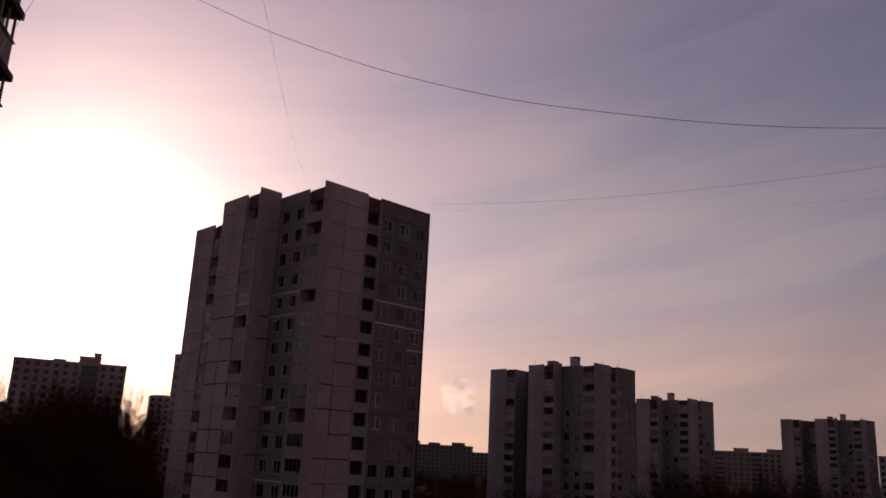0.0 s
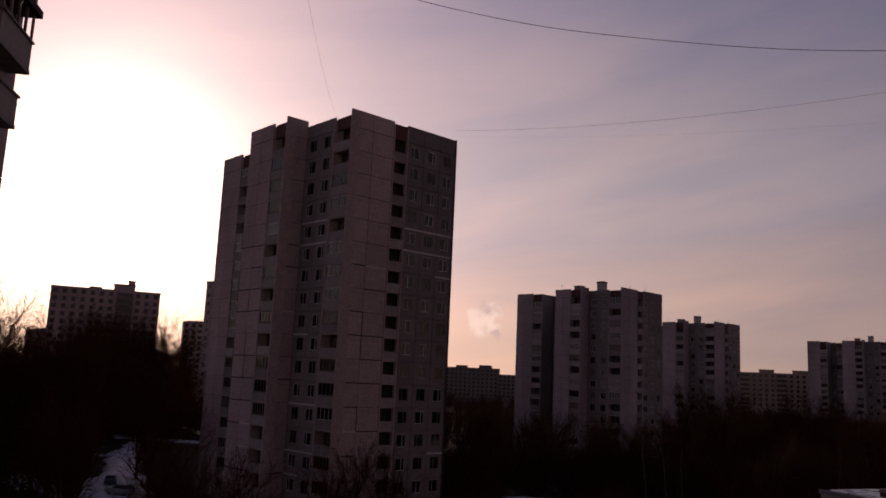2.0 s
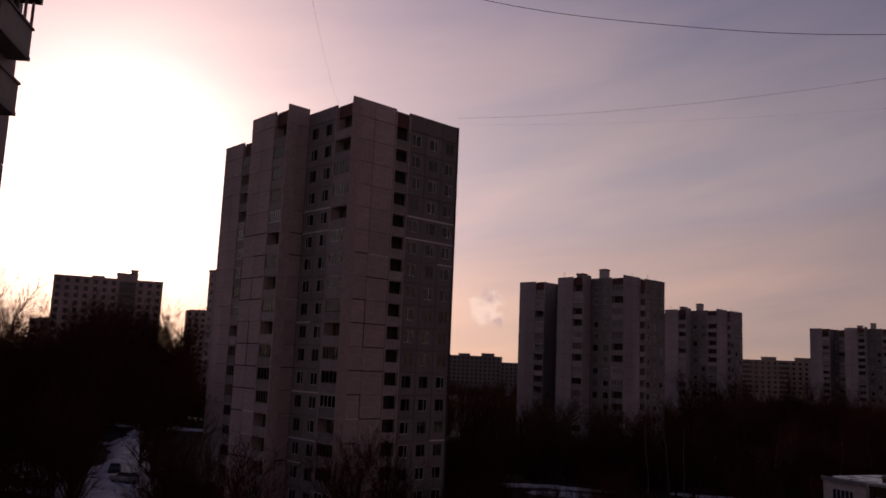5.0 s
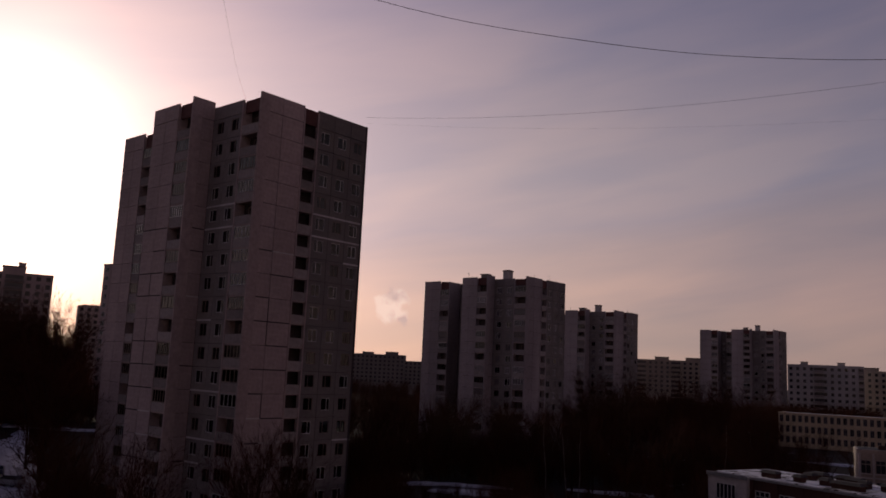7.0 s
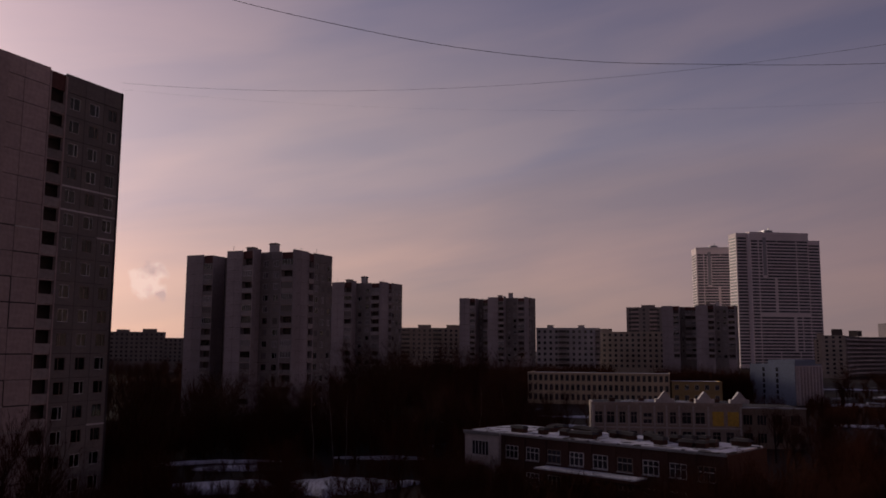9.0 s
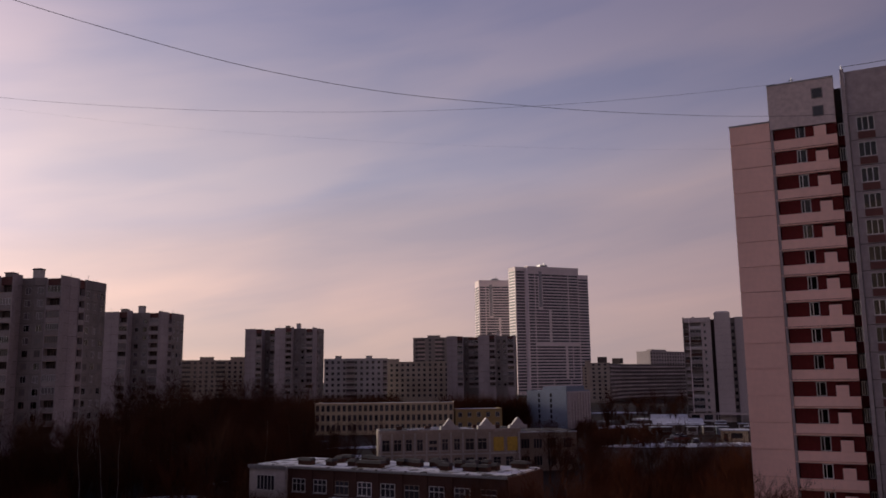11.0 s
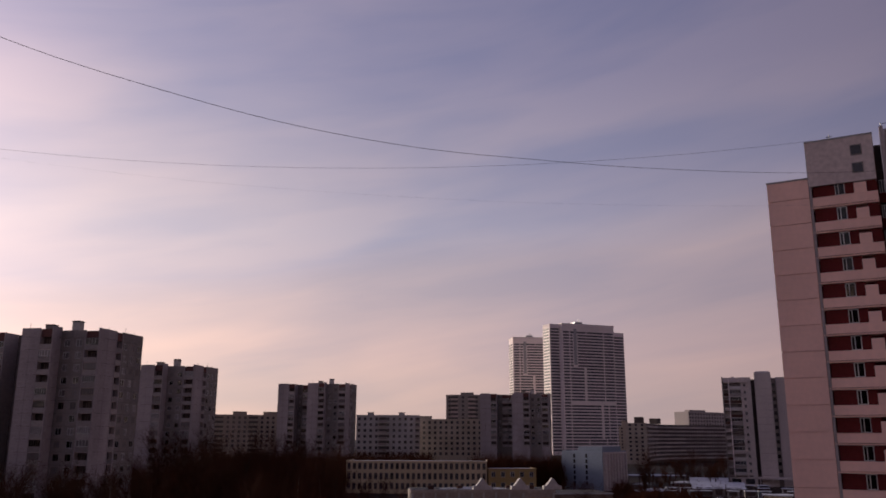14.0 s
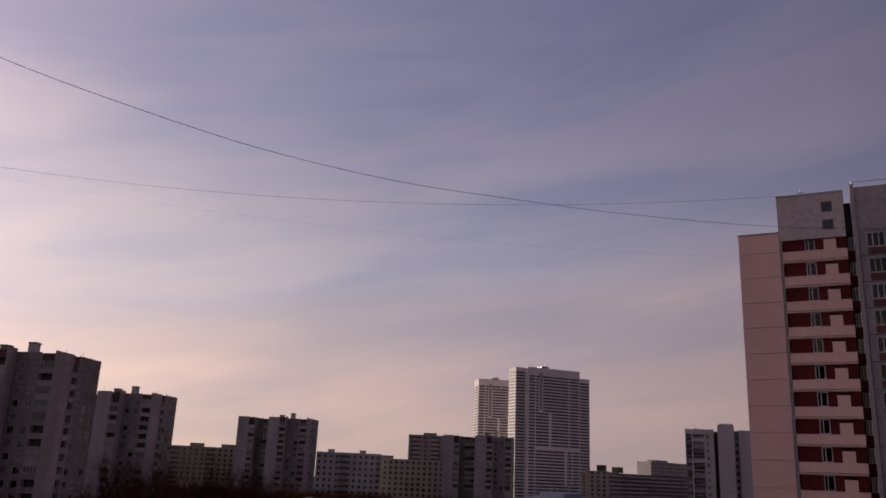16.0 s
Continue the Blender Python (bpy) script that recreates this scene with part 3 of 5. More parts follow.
# ---- the towers ----
TYPE = "grey stepped concrete panel tower with loggias and tarred joints"
panel_tower(pose(-14.2, 94.0, 0, 0, 0, 44.3), 17, 2.75, 0.7, 3, "tall " + TYPE, "panel towers", far=False, hut=False)
panel_tower(pose(36.5, 191.0, 0, 0, 0, 44.3), 14, 2.75, 0.6, 5, "grey stepped panel tower standing among bare trees", "panel towers", deep=7.8, first=1)
panel_tower(pose(82.4, 271.5, 0, 0, 0, 44.3), 14, 2.75, 0.4, 8, "pale grey stepped panel tower beyond bare trees", "panel towers", deep=8.2, first=2)
panel_tower(pose(179.2, 350.5, 0, 0, 0, 44.3), 14, 2.75, 2.1, 11, "grey stepped panel tower behind a long school", "panel towers", deep=8.4, first=3)
panel_tower(pose(278.6, 319.3, 0, 0, 0, 44.3), 13, 2.75, 1.9, 14, "dark grey stepped panel tower beside a pale slab", "panel towers", first=4)

# ---- the rose-coloured tower ----


def rose_tower():
    rng = random.Random(21)
    m0 = pose(74.2, 48.8, 0, 0, 0, -62.8)
    ob = thing("rose_tower", m0, "pale rose panel tower with maroon loggias", "apartment building")
    h, base, storeys = 2.627, 1.545, 16
    z = base + storeys * h
    top = 48.0
    part("core", Shape().box(0.1, 0.22, 0, 3.9, 14, 44.0), PINK, ob)
    part("core", Shape().box(4.0, 1.3, 0, 10.35, 14, top - 0.1), MAROON, ob, "maroon wall behind the loggias")
    for k in range(storeys):
        part("wall_panel", cached(("rose_panel",), lambda: Shape().box(0, 0, 0.025, 4.0, 0.22, 2.60), PINK), PINK, ob, at=pose(0, 0, base + k * h - 1.5))
    part("wall_panel", Shape().box(0, 0, z - 1.47, 4.0, 0.22, 44.1), PINK, ob)
    part("coping", Shape().box(-0.06, -0.06, 44.1, 4.0, 14, 44.25), METAL, ob, "thin metal coping")
    part("attic_wall", Shape().box(4.05, -0.04, z - 0.35, 10.3, 1.3, top), PANEL_PALE, ob, "greyer attic wall")
    part("side_wall", Shape().box(4.0, 0, 44.0, 4.06, 14, top - 0.02), PINK_GREY, ob)
    part("coping", Shape().box(3.98, -0.10, top, 10.36, 14, top + 0.14), METAL, ob)
    for zz in (44.05, 45.95):
        w = part("attic_window", Shape().box(8.2, -0.07, zz, 9.3, -0.041, zz + 1.15), PARAPET, ob)
        part("pane", Shape().box(8.3, -0.085, zz + 0.1, 9.2, -0.071, zz + 1.05), DARKPANE, w)
    for k in range(storeys):
        at = pose(4.05, 0, base + k * h)
        part("loggia_slab", cached(("r_slab",), lambda: Shape().box(0, 0.05, -0.1, 6.25, 1.3, 0.06), PINK), PINK, ob, at=at)
        part("loggia_parapet", cached(("r_par",), lambda: Shape().box(0.25, -0.05, 0.10, 6.25, 0.06, 1.0).box(0.2, -0.08, 1.0, 6.28, 0.09, 1.05), PINK), PINK, ob, at=at)
        # grey, not rose: shade at the loggia's side is painted as a strip
        part("loggia_edge", cached(("r_edge",), lambda: Shape().box(0, 0.0, 0.06, 0.22, 0.9, 2.6), PINK_GREY), PINK_GREY, ob, at=at)
        part("infill_panel", cached(("r_fill",), lambda: Shape().box(4.14, -0.03, 1.052, 5.28, 0.2, 2.12), PINK), PINK, ob, at=at)
        for x0, x1 in ((0.36, 2.37), (3.3, 4.2), (5.2, 6.2)):
            part("maroon_panel", cached(("r_mar", x0), lambda: Shape().box(x0, 0.25, 1.06, x1, 0.32, 2.5), MAROON), MAROON, ob, at=at)
        fr = part("window", cached(("r_win",), lambda: window_frame(0.92, 1.4, (0.36,)), WHITE), WHITE, ob, at=at @ pose(2.38, 0.2, 1.08))
        part("pane", cached(("r_pane",), lambda: Shape().box(0.05, 0.03, 0.05, 0.87, 0.045, 1.35), GLASS), GLASS, fr)
        # the deep recess beside the loggias
        at2 = pose(10.4, 1.2, base + k * h)
        part("recess_balcony", cached(("r_rec",), lambda: Shape().box(0, 0, 0, 0.6, 0.12, 1.05), MAROON), MAROON, ob, at=at2)
        w2 = part("window", cached(("r_win2",), lambda: window_frame(0.5, 1.4, (0.5,)), WHITE), WHITE, ob, at=at2 @ pose(0.05, 0.3, 1.1))
        part("pane", cached(("r_pane2",), lambda: Shape().box(0.05, 0.03, 0.05, 0.45, 0.045, 1.35), GLASS), GLASS, w2)
        # the grey section past the pillar
        at3 = pose(11.4, -0.3, base + k * h)
        part("wall_panel", cached(("r_grey",), lambda: hole_panel(6.0, 2.627, 0.7, 2.3, 0.9, 2.4), PINK_GREY), PINK_GREY, ob, at=at3)
        w3 = part("window", cached(("r_win3",), lambda: window_frame(1.6, 1.5, (0.33, 0.66)), WHITE), WHITE, ob, at=at3 @ pose(0.7, 0.05, 0.9))
        part("pane", cached(("r_pane3",), lambda: Shape().box(0.05, 0.03, 0.05, 1.55, 0.045, 1.45), GLASS), GLASS, w3)
        part("under_panel", cached(("r_under",), lambda: Shape().box(0.75, -0.05, 0.1, 2.3, -0.002, 0.82), RUST), RUST, ob, at=at3)
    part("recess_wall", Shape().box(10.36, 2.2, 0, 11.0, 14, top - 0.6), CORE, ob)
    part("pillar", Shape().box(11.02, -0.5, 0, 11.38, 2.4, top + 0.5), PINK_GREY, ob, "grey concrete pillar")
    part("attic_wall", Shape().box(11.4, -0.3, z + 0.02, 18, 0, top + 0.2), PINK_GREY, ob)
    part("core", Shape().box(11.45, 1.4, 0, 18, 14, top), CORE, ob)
    an = part("antenna", Shape().tube((6.4, 0.8, top), (6.4, 0.8, top + 0.9), 0.05, 0.04), METAL, ob)
    part("crossbar", Shape().box(6.1, 0.76, top + 0.55, 6.7, 0.84, top + 0.63), METAL, an)
    part("roof_rail", Shape().tube((11.2, -0.3, top + 0.75), (18, -0.3, top + 0.75), 0.03, 0.03).tube((11.2, -0.3, top + 0.4), (11.2, -0.3, top + 0.9), 0.05, 0.05), METAL, ob)


rose_tower()

# ---- slabs and blocks far off ----
m, w = facing(212.2, 401.0, 242.3, 384.0)
white = block("slab_block", m, w, 12, 28.6, 9, 11, OFFWHITE, "white nine-storey slab block with small windows", simple=True, windows=(1.4, 1.5), group="slab blocks",
      huts=((6.0, 4, 3.4, 3, 2.0), (23, 4, 3.4, 3, 2.0)))
balcony_stack(white, 12.0, 4.6, 9, 1.0, 3.07, DARKBAND)
balcony_stack(white, 32.0, 2.4, 9, 1.0, 3.07, DARKBAND)
m, w = facing(251, 408, 288, 372)
block("slab_block", m, w, 12, 27.0, 9, 16, SAND, "cream nine-storey slab block with small windows", simple=True, windows=(1.4, 1.5), group="slab blocks", huts=((4, 4, 7, 4, 2.2),))
m, w = facing(292, 432, 322, 408)
grey = block("slab_block", m, w, 14, 43.0, 16, 9, PANEL_C, "grey sixteen-storey panel block behind a tower", simple=True, group="slab blocks", huts=((9, 4, 8, 4, 2),))
balcony_stack(grey, 3.0, 4.5, 16, 1.0, 2.62, PANEL)
balcony_stack(grey, 14.0, 4.5, 16, 1.0, 2.62, PANEL)
m, w = facing(150, 545, 235, 520)
ochre = block("slab_block", m, w, 12, 31.0, 10, 24, OCHRE, "ochre ten-storey slab block among trees", simple=True, windows=(1.6, 1.6), group="slab blocks",
      huts=((18, 4, 9, 4, 2.6), (42, 4, 9, 4, 2.6), (62, 4, 9, 4, 2.6)))
for x in (8, 30, 52, 74):
    balcony_stack(ochre, x, 6.0, 10, 1.0, 3.0, SAND)
m, w = facing(-25, 605, 26, 598)
block("slab_block", m, w, 12, 27.0, 9, 16, PANEL_B, "dark nine-storey slab block on the skyline", simple=True, group="slab blocks", huts=((4, 3, 9, 5, 2.8), (20, 3, 8, 5, 2.0), (37, 3, 9, 5, 2.6)))
m, w = facing(26, 598, 75, 590)
block("slab_block", m, w, 12, 23.0, 8, 16, PANEL_B, "low dark slab block on the skyline", simple=True, group="slab blocks")
# the block under the sun
m, w = facing(-151.7, 294.0, -116.9, 309.6)
sunny = block("slab_block", m, w, 14, 45.3, 16, 12, PANEL, "grey sixteen-storey slab block against the sun", simple=True, group="slab blocks", huts=((21.5, 3, 7.5, 6, 3.0), (26.5, 4, 2.4, 3, 4.6), (0.3, 2, 5, 3, 0.6), (13, 3, 4, 4, 1.3)), windows=(1.5, 1.6))
balcony_stack(sunny, 22.5, 6.0, 16, 1.0, 2.77, PANEL_B)
m, w = facing(-172, 318, -158, 322)
block("slab_block", m, w, 12, 30.0, 10, 5, PANEL, "grey slab block against the sun", group="slab blocks", huts=((3, 3, 5, 4, 1.0),))
m, w = facing(-196, 300, -180, 306)
block("slab_block", m, w, 12, 29.0, 10, 5, PANEL_B, "small dark block against the sun", simple=True, group="slab blocks")
m, w = facing(-131, 379, -108, 388)
block("slab_block", m, w, 12, 39.0, 14, 8, PANEL, "grey slab block behind bare trees", simple=True, group="slab blocks", huts=((2, 3, 8, 4, 1.0),))
m, w = facing(-84, 262, -66, 250)
block("slab_block", m, w, 14, 45.5, 16, 6, PANEL, "grey tower block half hidden by a nearer tower", group="slab blocks", side=4)


def high_rise(at, w, d, z, label, seed):
    """A white tower with dark ribbon windows on every floor."""
    ob = thing("high_rise", at, label, "high-rise tower", "twin high-rises")
    part("wall", Shape().box(0, 0, 0, w, d, z), HIGH_PALE, ob)
    h = 3.1
    n = int((z - 8) / h)
    rng = random.Random(seed)
    for k in range(n):
        zz = 4 + k * h
        spans = [(1.2, w * 0.13), (w * 0.15, w * 0.45), (w * 0.47, w * 0.78), (w * 0.80, w - 1.0)]
        if n - 13 < k < n - 1:
            spans = [(1.2, w * 0.13), (w * 0.15, w * 0.2), (w * 0.29, w * 0.78), (w * 0.80, w - 1.0)]
        elif n - 24 < k <= n - 13:
            spans = [(1.2, w * 0.13), (w * 0.15, w * 0.40), (w * 0.45, w * 0.78), (w * 0.80, w - 1.0)]
        elif k == n - 24:
            spans = [(1.2, w * 0.13)]
        elif n - 36 < k < n - 24:
            spans = [(1.2, w * 0.13), (w * 0.15, w * 0.70), (w * 0.75, w * 0.84), (w * 0.86, w - 1.0)]
        for a, b in spans:
            part("ribbon_window", Shape().box(a, -0.05, zz, b, 0.3, zz + 1.75), HIGH_DARK, ob)
        if seed == 2:
            part("side_ribbon", Shape().box(-0.05, 1.2, zz, 0.3, d - 1.2, zz + 1.75), HIGH_DARK, ob)
    # no recess is cut: a proud grey strip paints its shade
    part("recess", Shape().box(w * 0.215, -0.08, z - 40, w * 0.275, 0.2, z - 3), HIGH_MID, ob, "grey upright strip standing for a shaded recess")
    part("crown", Shape().box(-0.2, -0.2, z, w + 0.2, d, z + 2.2), HIGH_PALE, ob)
    part("roof_plant", Shape().box(w * 0.28, 3, z + 2.2, w * 0.42, 12, z + 4.6).box(w * 0.36, 4, z + 4.6, w * 0.37, 5, z + 7), METAL, ob)
    return ob


m, w = facing(562.0, 620.5, 622.0, 607.0)
hr = high_rise(m, w, 26, 129.5, "white high-rise tower with dark ribbon windows", 1)
for name, x0, x1, y0, top in (("wing", w, w + 14, 3, 125), ("wing", -11.5, -0.01, 5, 131)):
    back = 27 if x0 > 0 else 20
    wing = part(name, Shape().box(x0, y0, 0, x1, back, top), HIGH_PALE, hr)
    for k in range(int((top - 6) / 3.1)):
        if x0 < 0:
            part("side_ribbon", Shape().box(x0 - 0.06, y0 + 1.2, 4 + k * 3.1, x0 + 0.2, back - 1.2, 5.75 + k * 3.1), HIGH_DARK, wing)
        part("ribbon_window", Shape().box(x0 + 0.9, y0 - 0.06, 4 + k * 3.1, x1 - 0.9, y0 + 0.2, 5.75 + k * 3.1), HIGH_DARK, wing)
m, w = facing(593.6, 740.1, 644.3, 713.2)
high_rise(m, w, 26, 129.0, "white high-rise tower standing behind its twin", 2)

# curved slab and tower on the way to the shopping yard
for i in range(6):
    a0, a1 = i / 6, (i + 1) / 6

    def bend(q):
        return 413 + (555 - 413) * q - 3 * math.sin(math.pi * q), 378 + (424 - 378) * q + 22 * math.sin(math.pi * q)
    m, w = facing(*bend(0.11 + 0.89 * a0), *bend(0.11 + 0.89 * a1))
    ob = thing("curved_slab", m, "dark curved slab with long balcony bands", "apartment building", "curved slab sections")
    part("wall", Shape().box(-0.1, 0, 0, w + 0.1, 14, 27.0), DARKSLAB, ob)
    for k in range(9):
        part("balcony_band", cached(("balcony_band", round(w, 2)), lambda: Shape().box(0.05, -0.9, 0, w - 0.05, -0.02, 1.15), DARKBAND), DARKBAND, ob, at=pose(0, 0, 2.0 + k * 2.8))
        part("window_band", cached(("window_band", round(w, 2)), lambda: Shape().box(0.3, -0.05, 0, w - 0.3, 0.1, 1.5), DARKSLAB), DARKSLAB, ob, at=pose(0, 0, 3.16 + k * 2.8))
    for j in range(8):
        part("partition", cached(("partition",), lambda: Shape().box(-0.12, -0.8, 1.5, 0.12, -0.01, 26.9), PANEL_C), PANEL_C, ob, at=pose((j + 0.5) * w / 8, 0, 0))
    if i == 0:
        # sand against the dark wall: sunlight on this end is painted in
        end = part("end_wall", Shape().box(-0.4, 0, 0, -0.11, 14, 27.3), SAND, ob, "end wall coloured sand for the sun on it")
        for k in range(9):
            for y in (2.2, 6.2, 10.2):
                part("window", cached(("c_end",), lambda: Shape().box(-0.46, 0, 0, -0.38, 1.6, 1.4), DARKPANE), DARKPANE, end, at=pose(0, y, 2.9 + k * 2.8))
    if i in (0, 2):
        part("roof_hut", Shape().box(w * 0.4, 3, 27.5, w * 0.4 + 7, 9, 31.5), DARKSLAB, ob)
m, w = facing(539, 447, 590, 449)
block("slab_block", m, w, 14, 37.5, 13, 14, PINK_GREY, "pale slab block rising behind a curved slab", simple=True, group="slab blocks", huts=((6, 3, 20, 5, 2.0),))
m, w = facing(575, 560, 600, 520)
block("slab_block", m, w, 14, 27.0, 9, 8, OCHRE, "sunlit ochre slab block in the distance", simple=True, group="slab blocks", huts=((2, 3, 5, 4, 6),))


def tall_slab():
    m, w = facing(269.1, 205.8, 283.5, 186.0)
    ob = thing("tall_slab", m, "pale grey tower with glazed loggias and a blank concrete bay", "apartment building")
    rng = random.Random(17)
    z, h, n, low = 40.6, 2.68, 13, 4.6
    part("wall", Shape().box(0.5, 1.3, -1, 10.6, 16, z - 0.4), PANEL_C, ob, "dim wall behind the loggias")
    part("end_fin", Shape().box(0, -0.2, -1, 0.45, 16, z + 0.3), PANEL_C, ob)
    # white among grey neighbours: sunlight on the fin is put into its colour
    part("thin_fin", Shape().box(2.35, -0.7, 3.2, 2.65, 1.3, z - 0.6), HIGH_PALE, ob, "projecting fin whitened for the sun on it")
    part("pilaster", Shape().box(6.9, -0.1, 3.2, 7.6, 1.3, z), PANEL_PALE, ob)
    part("pilaster", Shape().box(9.0, -0.1, 3.2, 10.6, 1.3, z), PANEL_PALE, ob)
    part("attic_band", Shape().box(0.45, -0.3, z - 1.9, 10.6, 1.29, z), PANEL_PALE, ob)
    part("ground_floor", Shape().box(0.45, 0.2, -1, 10.6, 1.29, 3.2), PANEL_PALE, ob)
    for x0, x1 in ((1.4, 4.6), (6.2, 9.4)):
        part("shop_window", Shape().box(x0, 0.12, 0.8, x1, 0.25, 2.7), DARKPANE, ob)
    part("recess", Shape().box(10.6, 3.2, -1, 12.0, 16, z - 0.6), CORE, ob, "recess between the bays, toned dark for shade")
    part("blank_bay", Shape().prism([(12.0, 0), (18.0, 0), (18.0, 16), (12.0, 16)], -1, z + 1.7, [(12.0, 0), (18.0, 0), (18.0, 16), (12.0, 16)]), PANEL_PALE, ob)
    part("bay_cap", Shape().prism([(12.0, 0.02), (18.0, 0.02), (18.0, 8), (12.0, 8)], z + 1.7, z + 2.3, [(12.9, 0.6), (17.2, 0.6), (17.2, 7), (12.9, 7)]), PANEL_PALE, ob)
    part("rear_bay", Shape().box(19.7, 2.0, -1, 34, 16, z), PANEL_PALE, ob)
    part("side_recess", Shape().box(18.0, 3.0, -1, 19.7, 16, z - 0.2), PANEL_C, ob)
    for k in range(n):
        zz = low + k * h - 0.6
        mat = rng.choice((PARAPET, BRICK, PANEL_C, DARKSLAB, OFFWHITE))
        part("loggia_parapet", cached(("t_par",), lambda: Shape().box(2.7, -0.25, 0, 6.88, -0.1, 1.1), mat), mat, ob, at=pose(0, 0, zz))
        part("loggia_slab", cached(("t_slab",), lambda: Shape().box(0.5, -0.08, -0.2, 6.88, 1.29, -0.02), PANEL_PALE), PANEL_PALE, ob, at=pose(0, 0, zz))
        if rng.random() < 0.6:
            gl = part("loggia_glazing", cached(("t_glaze",), lambda: window_frame(4.1, 1.3, (0.25, 0.5, 0.75)), WHITE), WHITE, ob, at=pose(2.72, -0.2, zz + 1.12))
            part("pane", cached(("t_pane",), lambda: Shape().box(0.05, 0.03, 0.05, 4.05, 0.05, 1.25), DARKPANE), DARKPANE, gl)
        side = rng.choice((BRICK, DARKSLAB, PARAPET))
        part("loggia_parapet", cached(("t_par2",), lambda: Shape().box(0.5, -0.05, 0, 2.3, 0.08, 1.15), side), side, ob, at=pose(0, 0, zz))
        part("wall_panel", cached(("t_wall",), lambda: hole_panel(1.4, h, 0.25, 1.15, 0.95, 2.1, 0.2, 0.0), PANEL_PALE), PANEL_PALE, ob, at=pose(7.6, 0.3, zz))
        w1 = part("window", cached(("ts_win",), lambda: window_frame(0.9, 1.15, (0.5,)), WHITE), WHITE, ob, at=pose(7.85, 0.36, zz + 0.95))
        part("pane", cached(("ts_pane",), lambda: Shape().box(0.05, 0.03, 0.05, 0.85, 0.05, 1.1), DARKPANE), DARKPANE, w1)
        part("side_window", cached(("t_side",), lambda: Shape().box(18.3, 2.85, 0.9, 19.4, 3.05, 2.2), DARKPANE), DARKPANE, ob, at=pose(0, 0, zz))
        part("joint", cached(("t_joint",), lambda: Shape().box(12.0, -0.012, -0.03, 18.0, 0.0, 0.03), PANEL_C), PANEL_C, ob, at=pose(0, 0, zz))
    part("canopy", Shape().box(10.6, -3.2, 2.7, 24, -0.02, 3.5), PANEL_PALE, ob)
    for x in (11.2, 15.5, 19.8, 23.5):
        part("canopy_post", Shape().box(x, -3.0, -0.5, x + 0.35, -2.65, 2.7), PANEL_PALE, ob)
    part("roof_hut", Shape().box(3.4, 5, z, 4.6, 7, z + 0.7), PANEL_PALE, ob)


tall_slab()

# blue-grey hall with a fluted front
ob = thing("blue_hall", pose(200.9, 223.6, 0, 0, 0, -72.5), "blue-grey hall with a fluted concrete side", "public building")
part("wall", Shape().box(0, 0, -1, 16, 18, 13.2), BLUE, ob)
part("upper_wall", Shape().box(6.5, 0.3, 13.2, 16, 14, 14.7), BLUE, ob)
for x in (4.6, 9.4):
    for k in range(6):
        part("window", Shape().box(x, -0.05, 1.6 + k * 1.85, x + 0.8, 0.1, 2.9 + k * 1.85), DARKPANE, ob)
part("side_wall", Shape().box(16.0, 0.3, -1, 16.3, 18, 12.8), PANEL_PALE, ob)
for k in range(8):
    part("fin", Shape().box(16.3, 0.8 + k * 2.15, 0, 17.0, 1.6 + k * 2.15, 12.4), PANEL_PALE, ob)
for k in range(4):
    part("vent", Shape().box(16.3, 9.0 + k * 2.15, 6.2, 16.36, 9.9 + k * 2.15, 7.0), DARKPANE, ob)
part("mast", Shape().tube((11, 5, 14.7), (11, 5, 19.5), 0.08, 0.04), METAL, ob)

# ---- schools ----
m, w = facing(126.4, 245.0, 163.0, 217.5)
block("yellow_school", m, w, 14, 9.8, 3, 26, CREAM, "long cream three-storey school with rows of tall windows", "school", windows=(1.05, 2.0), sill=0.8, base=0.4, frame_mat=OCHRE, roof_mat=SNOW, parapet=0.4)
m, w = facing(163.5, 217.2, 177.0, 209.5)
block("yellow_annex", m, w, 10, 7.6, 2, 5, YELLOW, "low ochre school annex under old snow", "school", windows=(1.3, 1.6), roof_mat=SNOW, parapet=0.3)


